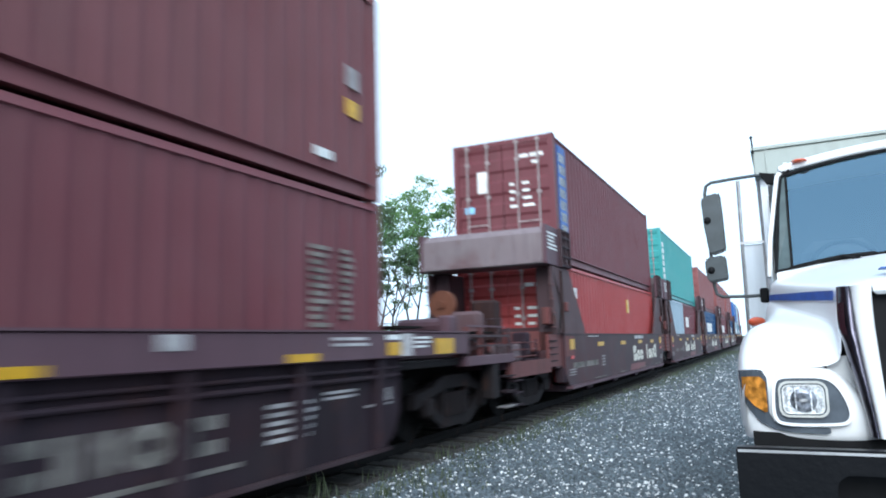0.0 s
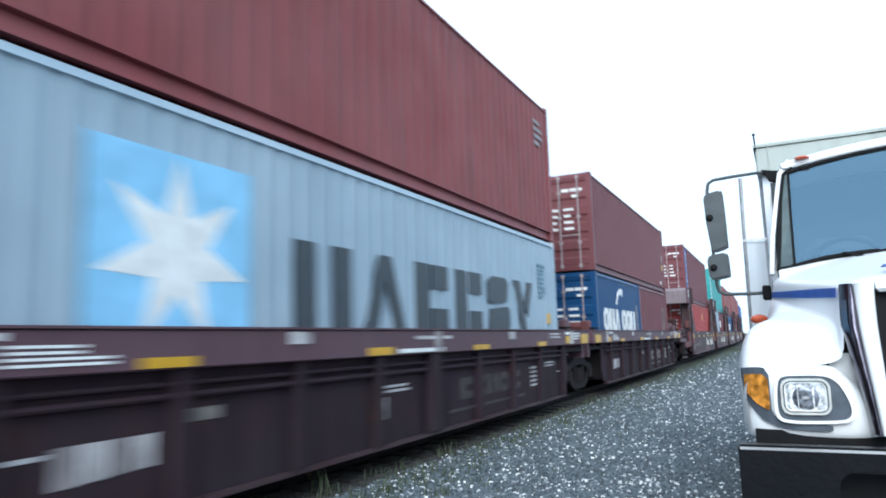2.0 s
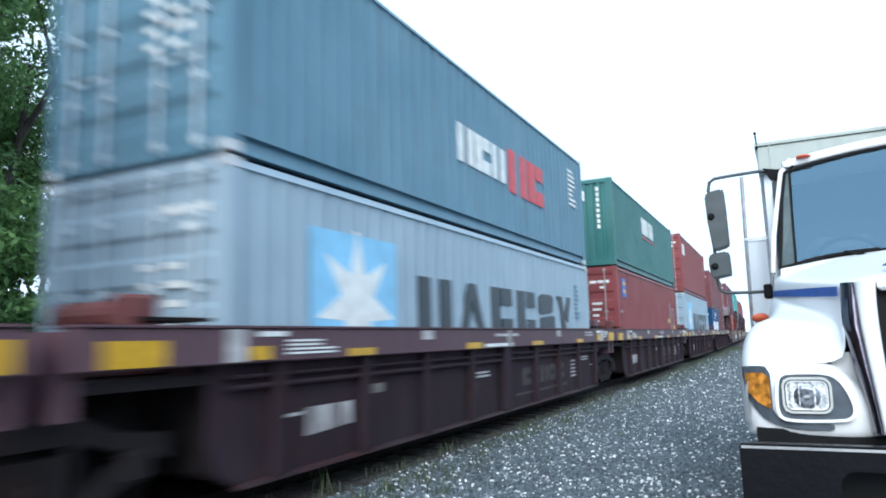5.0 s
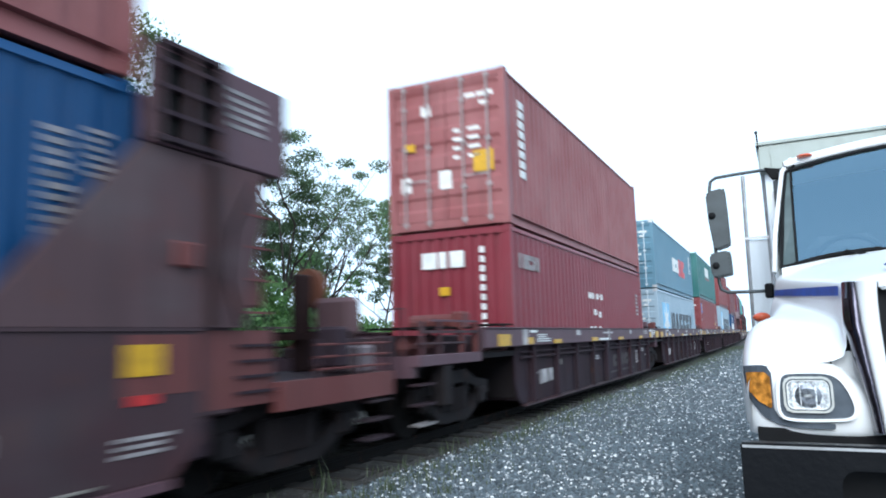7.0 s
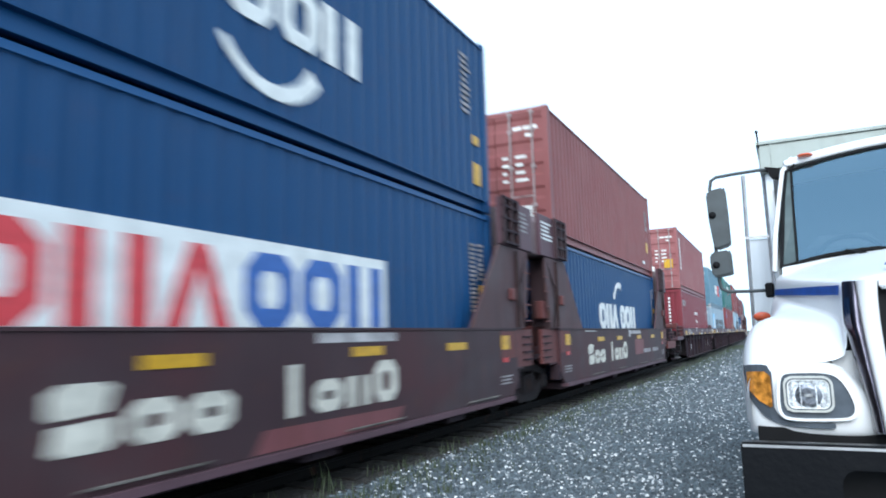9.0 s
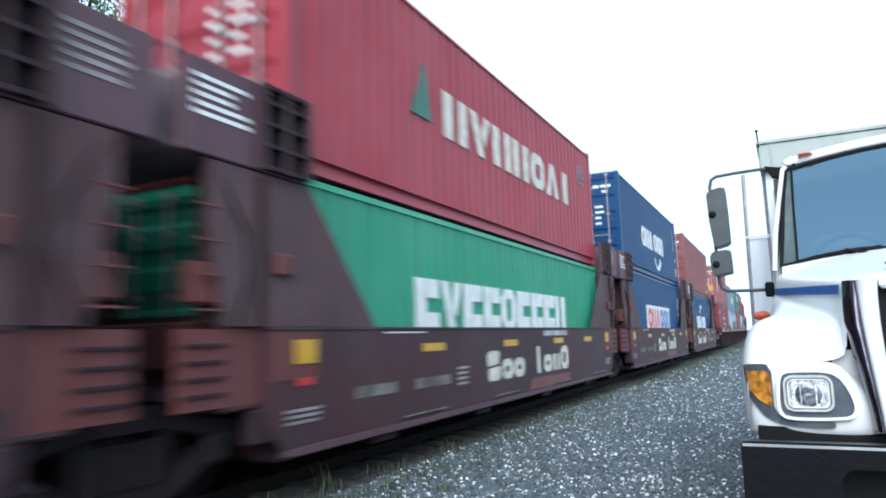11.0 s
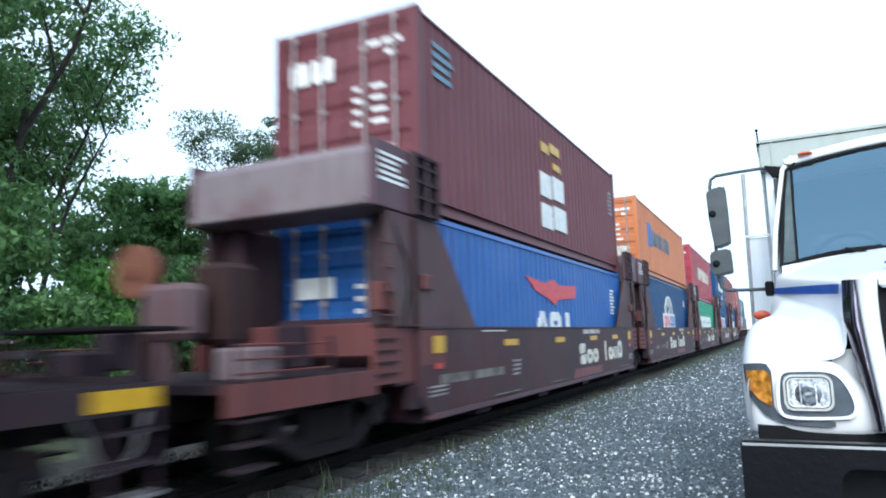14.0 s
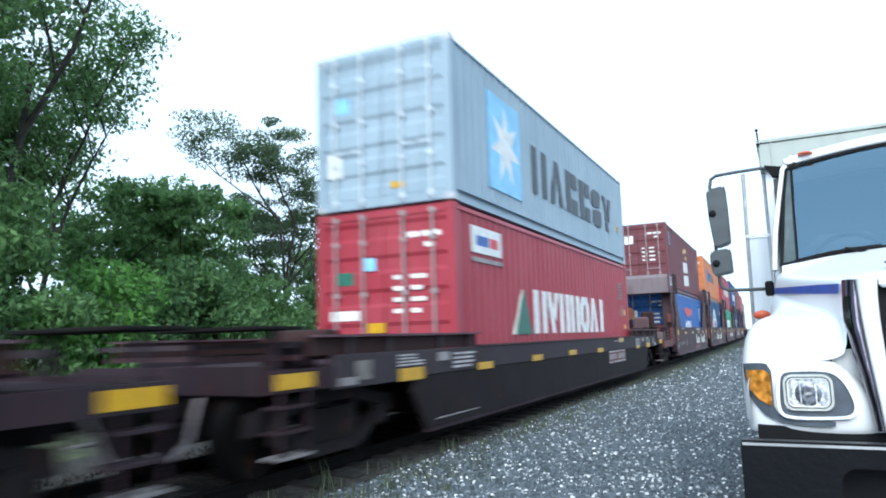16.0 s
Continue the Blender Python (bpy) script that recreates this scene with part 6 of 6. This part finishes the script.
    # dark bright-work along the bonnet's mouth, and the white surround inside it
    outer = [(0.189, 3.1, 1.625), (0.181, 3.05, 1.53), (0.177, 3.03, 1.467), (0.189, 3.02, 1.414), (0.197, 3.01, 1.34), (0.214, 3.0, 1.258), (0.231, 2.985, 1.159), (0.239, 2.975, 1.076)]
    inner = [(0.228, 3.03, 1.622), (0.229, 2.995, 1.528), (0.231, 2.985, 1.467), (0.235, 2.975, 1.413), (0.241, 2.965, 1.341), (0.249, 2.955, 1.258), (0.258, 2.94, 1.159), (0.265, 2.93, 1.077)]
    rim = [(0.29, 1.625), (0.286, 1.545), (0.286, 1.47), (0.288, 1.413), (0.291, 1.34), (0.294, 1.257), (0.297, 1.158), (0.30, 1.075)]
    tpart("grille_trim", loft([[(side(a[0]), a[1] + 0.03, a[2]), (side(a[0] + 0.004), a[1] - 0.012, a[2]), (side((a[0] + c[0]) / 2), (a[1] + c[1]) / 2 - 0.016, (a[2] + c[2]) / 2), (side(c[0]), c[1], c[2]), (side(c[0] + 0.004), c[1] + 0.05, c[2])]
                               for a, c in zip(outer, inner)]), TRIM, truck, "dark glossy curved trim", True)
    # a reflection on the trim's upper part, laid on as a lighter metal strip
    tpart("trim_inset", loft([[(side(a[0] + 0.002), a[1] - 0.018, a[2]), (side(a[0] + 0.02), a[1] - 0.043, a[2])] for a in ((0.183, 3.06, 1.56), (0.181, 3.05, 1.53), (0.178, 3.035, 1.48), (0.183, 3.027, 1.44))]), TRIM_GLINT, truck, "bright inset in the trim", True)
    tpart("grille_surround", loft([[(side(c[0] + 0.001), c[1] + 0.03, c[2]), (side(c[0] + 0.008), c[1] - 0.02, c[2]), (side(r[0] - 0.008), min(c[1] - 0.02, 2.965), r[1]), (side(r[0]), min(c[1] - 0.012, 2.97), r[1]), (side(r[0] + 0.012), 3.04, r[1])]
                                   for c, r in zip(inner, rim)]), TRUCK_WHITE, truck, "white grille surround", True)


both(face)
tpart("grille", boxed(0.295, 2 * AXIS - 0.295, 3.03, 3.05, 1.05, 1.6), BLACK, truck, "dark grille opening")
tpart("grille_header", boxed(0.30, 2 * AXIS - 0.30, 2.975, 3.08, 1.585, 1.63, 0.012), TRUCK_WHITE, truck)
for i in range(6):
    tpart("grille_bar", boxed(0.345, 2 * AXIS - 0.345, 3.0, 3.028, 1.10 + i * 0.08, 1.115 + i * 0.08), CHROME, truck)
tpart("bonnet_badge", boxed(0.36, 0.62, 3.24, 3.34, 1.698, 1.703), LOGOBLUE, truck)
# shade in the gap between bonnet and bumper, filled in as a black box
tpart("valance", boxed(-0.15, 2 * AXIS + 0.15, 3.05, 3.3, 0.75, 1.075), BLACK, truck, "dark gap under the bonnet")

# bumper: a heavy channel with a round-ended hole for the tow hook
B0, B1 = -0.197, 2 * AXIS + 0.197
bumper = tpart("bumper", boxed(B0, 0.11, 2.755, 2.79, 0.52, 1.05), BUMPER, truck, "black steel bumper with tow hole")
tpart("bumper_plate", boxed(0.11, 0.42, 2.755, 2.79, 0.975, 1.05), BUMPER, bumper)
tpart("bumper_plate", boxed(0.11, 0.42, 2.755, 2.79, 0.52, 0.80), BUMPER, bumper)
tpart("bumper_plate", boxed(0.42, B1, 2.755, 2.79, 0.52, 1.05), BUMPER, bumper)
for cx, cz, a0 in ((0.16, 0.925, 90), (0.16, 0.85, 180)):
    pts = [(0.11, cz + (0.05 if a0 == 90 else -0.05))]
    pts += [(cx + 0.05 * math.cos(radians(a0 + 90 * k / 6)), cz + 0.05 * math.sin(radians(a0 + 90 * k / 6))) for k in range(7)]
    tpart("hole_corner", slabbed(pts, "y", 2.756, 2.789), BUMPER, bumper)
tpart("bumper_top", boxed(B0 + 0.004, B1 - 0.004, 2.75, 2.80, 1.051, 1.058, 0.002), BUMPER, bumper, "scuffed top flange")
# highlight along the bumper's top edge, drawn as a thin pale strip
tpart("edge_wear", boxed(B0 + 0.006, B1 - 0.006, 2.7535, 2.7548, 1.04, 1.0495), ZINC, bumper, "worn bare edge")
tpart("bumper_back", boxed(-0.1, 2 * AXIS + 0.1, 2.9, 2.94, 0.5, 1.03), BLACK, bumper)

# cab: shell in panels, windscreen, pillars, roof
cab = tpart("cab_back", boxed(-0.05, 2 * AXIS + 0.05, 5.55, 5.58, 1.0, 2.45), TRUCK_WHITE, truck, "white steel cab")


def cab_side(side):
    tpart("cab_side", loft([[(side(-0.07), 4.44, 1.0), (side(-0.07), 4.46, 1.6), (side(-0.062), 4.49, 1.80)], [(side(-0.085), 4.9, 1.0), (side(-0.085), 4.9, 1.6), (side(-0.075), 4.9, 1.82)],
                            [(side(-0.085), 5.56, 1.0), (side(-0.085), 5.56, 1.6), (side(-0.07), 5.56, 1.82)]]), TRUCK_WHITE, cab, "", True)
    tpart("rear_quarter", loft([[(side(-0.072), 5.36, 1.81), (side(0.03), 5.36, 2.45)], [(side(-0.072), 5.56, 1.81), (side(0.03), 5.56, 2.45)]]), TRUCK_WHITE, cab)
    tpart("side_window", loft([[(side(-0.062), 4.56, 1.82), (side(0.02), 4.80, 2.40)], [(side(-0.068), 5.36, 1.82), (side(0.03), 5.36, 2.42)]]), GLASS, cab)
    bm = bmesh.new()
    tube(bm, [(side(-0.06), 4.47, 1.78), (side(-0.04), 4.56, 2.0), (side(-0.005), 4.66, 2.22), (side(0.03), 4.75, 2.42), (side(0.09), 4.79, 2.50)], [0.016, 0.014, 0.014, 0.015, 0.02], 8)
    tpart("pillar", bm, TRUCK_WHITE, cab, "", True)
    bm = bmesh.new()
    tube(bm, [(side(-0.022), 4.45, 1.80), (side(0.0), 4.54, 2.0), (side(0.02), 4.635, 2.22), (side(0.05), 4.715, 2.41), (side(0.1), 4.73, 2.45)], 0.009, 6)
    tpart("screen_seal", bm, BLACK, cab)


both(cab_side)
scr = []
for k in range(9):
    u = k / 8
    bow = 1 - (2 * u - 1) ** 2
    scr.append([(-0.02 + u * (2 * AXIS + 0.04), 4.46 - 0.07 * bow, 1.805 + 0.07 * bow), (0.03 + u * (2 * AXIS - 0.06), 4.595 - 0.07 * bow, 2.12 + 0.07 * bow), (0.075 + u * (2 * AXIS - 0.15), 4.73 - 0.07 * bow, 2.42 + 0.07 * bow)])
rows = []
for k in range(25):
    u = k / 24
    bow = 1 - (2 * u - 1) ** 2
    rows.append([(0.062 + u * (2 * AXIS - 0.124), 4.455 - 0.07 * bow, 1.818 + 0.066 * bow), (0.068 + u * (2 * AXIS - 0.136), 4.59 - 0.07 * bow, 2.12 + 0.07 * bow), (0.077 + u * (2 * AXIS - 0.154), 4.728 - 0.07 * bow, 2.418 + 0.07 * bow)])
screen = tpart("windscreen", loft(rows), GLASS, cab, "tinted windscreen glass", True)
screen.visible_shadow = False


def screen_edge(side):
    tpart("screen_border", loft([[(side(-0.024), 4.475, 1.80), (side(0.064), 4.46, 1.818)], [(side(0.012), 4.60, 2.12), (side(0.07), 4.595, 2.12)], [(side(0.052), 4.735, 2.42), (side(0.079), 4.733, 2.42)]]), SCREENEDGE, cab, "dark border of the screen")
    bm = bmesh.new()
    tube(bm, [(side(0.062), 4.45, 1.82), (side(0.068), 4.585, 2.12), (side(0.077), 4.723, 2.42)], 0.006, 6)
    tpart("screen_seal", bm, BLACK, cab)


both(screen_edge)
tpart("cowl", loft([[(x, 4.36 - 0.1 * (1 - (2 * k / 8 - 1) ** 2), 1.735 + 0.12 * (1 - (2 * k / 8 - 1) ** 2)), (x, y - 0.012, z - 0.004)] for k, ((x, y, z), _, _) in enumerate(scr)]), TRUCK_WHITE, cab, "", True)
bm = bmesh.new()
tube(bm, [(x, y - 0.008, z + 0.004) for (x, y, z), _, _ in scr], 0.008, 6)
tpart("screen_seal", bm, BLACK, cab)
bm = bmesh.new()
tube(bm, [(x, y - 0.008, z) for _, _, (x, y, z) in scr], 0.01, 6)
tpart("screen_seal", bm, BLACK, cab)
rf = []
for k in range(9):
    u = k / 8
    bow = 1 - (2 * u - 1) ** 2
    x = 0.03 + u * (2 * AXIS - 0.06)
    rf.append([(x, 4.74 - 0.07 * bow, 2.43 + 0.07 * bow), (x, 4.72 - 0.07 * bow, 2.475 + 0.075 * bow), (x, 4.82 - 0.07 * bow, 2.515 + 0.07 * bow), (x, 5.2, 2.52 + 0.06 * bow), (x, 5.56, 2.46 + 0.06 * bow)])
smooth_loft("cab_roof", rf, TRUCK_WHITE, cab, 2, 0.02)
for x in (0.16, 2 * AXIS - 0.16):
    b_ = 1 - ((x - AXIS) / AXIS) ** 2
    bm = bmesh.new()
    bmesh.ops.create_uvsphere(bm, u_segments=12, v_segments=8, radius=1, matrix=Matrix.Translation((x, 4.73 - 0.07 * b_, 2.472 + 0.066 * b_)) @ Matrix.Diagonal((0.045, 0.05, 0.010, 1)))
    tpart("roof_lamp", bm, LAMPRED, cab, "orange roof marker lamp", True)
tpart("dashboard", boxed(0.0, 2 * AXIS, 4.5, 4.75, 1.55, 1.80, 0.04), DARKIN, cab)
tpart("cab_floor", boxed(-0.05, 2 * AXIS + 0.05, 4.5, 5.54, 0.95, 1.0), DARKIN, cab)
tpart("cab_lining", boxed(-0.03, 2 * AXIS + 0.03, 5.50, 5.54, 1.0, 2.52), DARKIN, cab)
for x in (0.35, 1.25):
    tpart("seat", boxed(x - 0.22, x + 0.22, 5.1, 5.35, 1.3, 2.05, 0.08), DARKIN, cab)
bm = bmesh.new()
bmesh.ops.create_circle(bm, segments=20, radius=0.19, matrix=Matrix.Translation((0.36, 4.82, 1.84)) @ pose(0, 0, 0, 60))
ringv = [tuple(v.co) for v in bm.verts]
bm.free()
bm = bmesh.new()
tube(bm, ringv + ringv[:1], 0.016, 6)
tpart("steering_wheel", bm, BLACK, cab)
for x0, x1 in ((0.05, 0.47), (0.8, 1.25)):
    bm = bmesh.new()
    f = lambda x: 4.46 - 0.07 * (1 - ((x - AXIS) / AXIS) ** 2)
    g = lambda x: 1.805 + 0.07 * (1 - ((x - AXIS) / AXIS) ** 2)
    tube(bm, [(x0 + (x1 - x0) * k / 5, f(x0 + (x1 - x0) * k / 5) - 0.02, g(x0 + (x1 - x0) * k / 5) + 0.008 + 0.008 * math.sin(k / 5 * 3.1)) for k in range(6)], 0.009, 5)
    tube(bm, [(x1 - 0.05, f(x1) - 0.05, g(x1) - 0.03), (x1 * 0.6 + x0 * 0.4, f(x1 * 0.6 + x0 * 0.4) - 0.03, g(x1 * 0.6 + x0 * 0.4) + 0.024)], 0.008, 5)
    tpart("wiper", bm, BLACK, cab)


# mirrors on their loop
def mirror(side):
    bm = bmesh.new()
    tube(bm, [(side(0.03), 4.86, 2.445), (side(-0.09), 4.81, 2.46), (side(-0.25), 4.79, 2.45), (side(-0.36), 4.78, 2.44), (side(-0.392), 4.78, 2.42), (side(-0.402), 4.78, 2.37), (side(-0.398), 4.77, 2.15),
              (side(-0.39), 4.76, 1.92), (side(-0.385), 4.76, 1.76), (side(-0.375), 4.76, 1.715), (side(-0.34), 4.76, 1.695), (side(-0.2), 4.75, 1.69), (side(-0.08), 4.74, 1.69)], 0.0105, 8)
    arm = tpart("mirror_arm", bm, PLASTIC, truck, "black tube mirror arm", True)
    tpart("arm_foot", boxed(*sorted((side(-0.125), side(-0.075))), 4.70, 4.78, 1.645, 1.735, 0.01), BLACK, arm)
    tpart("arm_foot", slabbed([(side(-0.07), 2.475), (side(0.02), 2.455), (side(0.02), 2.39), (side(-0.03), 2.40)], "y", 4.80, 4.86), BLACK, arm)
    for pts, y in (([(-0.425, 2.325), (-0.415, 2.345), (-0.32, 2.362), (-0.308, 2.35), (-0.302, 2.2), (-0.298, 2.0), (-0.303, 1.985), (-0.385, 1.962), (-0.398, 1.975), (-0.418, 2.15)], 4.72),
                   ([(-0.428, 1.935), (-0.415, 1.948), (-0.315, 1.958), (-0.303, 1.945), (-0.298, 1.81), (-0.305, 1.80), (-0.40, 1.785), (-0.418, 1.795), (-0.43, 1.87)], 4.72)):
        bm = slabbed([(side(x), z) for x, z in pts], "y", y, y + 0.085)
        bmesh.ops.bevel(bm, geom=bm.edges[:], offset=0.012, segments=2, affect="EDGES")
        m = tpart("mirror_head", bm, PLASTIC, arm, "dark grey mirror housing")
        cx, cz = (side(-0.393), pts[0][1] - 0.14 if len(pts) == 10 else pts[0][1] - 0.07)
        bm = bmesh.new()
        bmesh.ops.create_uvsphere(bm, u_segments=12, v_segments=8, radius=0.022, matrix=Matrix.Translation((cx, y - 0.004, cz)))
        tpart("mirror_clamp", bm, BLACK, m)
        tpart("mirror_glass", slabbed([(side(x * 0.96 - 0.014), 0.96 * z + 0.04 * sum(p[1] for p in pts) / len(pts)) for x, z in pts], "y", y + 0.085, y + 0.089), CHROME, m)


both(mirror)

# body behind the cab
body = tpart("cab_shield", boxed(-0.118, 2 * AXIS + 0.118, 5.8, 6.6, 2.66, 2.862, 0.01), BODYGREY, truck, "grey-green steel cab shield")
tpart("shield_rim", boxed(-0.13, 2 * AXIS + 0.13, 5.785, 6.6, 2.863, 2.885), BODYGREY, body)
tpart("shield_rib", boxed(-0.03, -0.02, 5.79, 5.80, 2.66, 2.86), BODYGREY, body)
tpart("body_front", boxed(-0.085, 2 * AXIS + 0.085, 5.9, 5.95, 1.2, 2.655), PANEL, body)
tpart("body_floor", boxed(-0.25, 2 * AXIS + 0.25, 5.95, 9.0, 1.15, 1.3), PANEL, body)
bm = bmesh.new()
rod(bm, (-0.112, 5.79, 2.84), (-0.118, 5.79, 2.965), 0.006, 6)
bmesh.ops.create_uvsphere(bm, u_segments=8, v_segments=6, radius=0.012, matrix=Matrix.Translation((-0.118, 5.79, 2.967)))
tpart("marker_rod", bm, BLACK, body)


def rack(side):
    for x, x2, r in ((-0.248, -0.262, 0.014), (-0.098, -0.088, 0.016)):
        bm = bmesh.new()
        tube(bm, [(side(x), 6.0, 2.68), (side((x + x2) / 2), 6.0, 2.17), (side(x2), 6.0, 1.3)], r, 8)
        tpart("rack_post", bm, ZINC, body, "grey steel rack post")
    tpart("rack_bar", boxed(*sorted((side(-0.27), side(-0.05))), 5.985, 6.0, 2.165, 2.185), ZINC, body)
    tpart("rack_panel", boxed(*sorted((side(-0.245), side(-0.1))), 6.005, 6.03, 1.3, 2.16), PANEL, body, "pale side panel")
    bm = bmesh.new()
    bmesh.ops.create_uvsphere(bm, u_segments=14, v_segments=8, radius=1, matrix=Matrix.Translation((side(-0.185), 5.6, 1.545)) @ Matrix.Diagonal((0.06, 0.05, 0.035, 1)))
    tpart("marker_lamp", bm, LAMPRED, body, "orange red marker lamp", True)
    tpart("lamp_bracket", boxed(*sorted((side(-0.22), side(-0.1))), 5.56, 5.95, 1.48, 1.515), ZINC, body)


both(rack)

# chassis and wheels
tpart("chassis_rail", boxed(0.45, 0.53, 2.95, 9.2, 0.72, 0.95), BLACK, truck)
tpart("chassis_rail", boxed(2 * AXIS - 0.53, 2 * AXIS - 0.45, 2.95, 9.2, 0.72, 0.95), BLACK, truck)
FOOT = EYE - EYE / BIG
for x in (-0.13, 2 * AXIS - 0.13):
    for y in (3.95, 7.9):
        bm = bmesh.new()
        rod(bm, (x, y, FOOT + 0.43), (x + 0.26, y, FOOT + 0.43), 0.43, 32)
        w = tpart("wheel", bm, BLACK, truck, "black tyre")
        bm = bmesh.new()
        rod(bm, (x - 0.006, y, FOOT + 0.43), (x + 0.266, y, FOOT + 0.43), 0.24, 24)
        tpart("rim", bm, PANEL, w)
tpart("axle", boxed(0.1, 2 * AXIS - 0.1, 3.9, 4.0, FOOT + 0.38, FOOT + 0.48), BLACK, truck)


# ---- everything that moves ----
def motions():
    for ob, s, z in rolling:
        walk(ob, [(t, on_track(s + d, z)) for t, d in GONE])
    # wheels of the wagons that pass close by, rolling without slip
    times = [k / FPS for k in range(16 * FPS + 1)]
    turns = [math.degrees(np.interp(t, [g[0] for g in GONE], [g[1] for g in GONE]) / WHEEL) for t in times]
    for ob, s, z in rolling:
        if s < 45 and ob.name.startswith("well_wagon"):
            for w in ob.children_recursive:
                if w.name.startswith("wheel"):
                    walk(w, [(t, pose(*w.location, -a)) for t, a in zip(times, turns)])


motions()
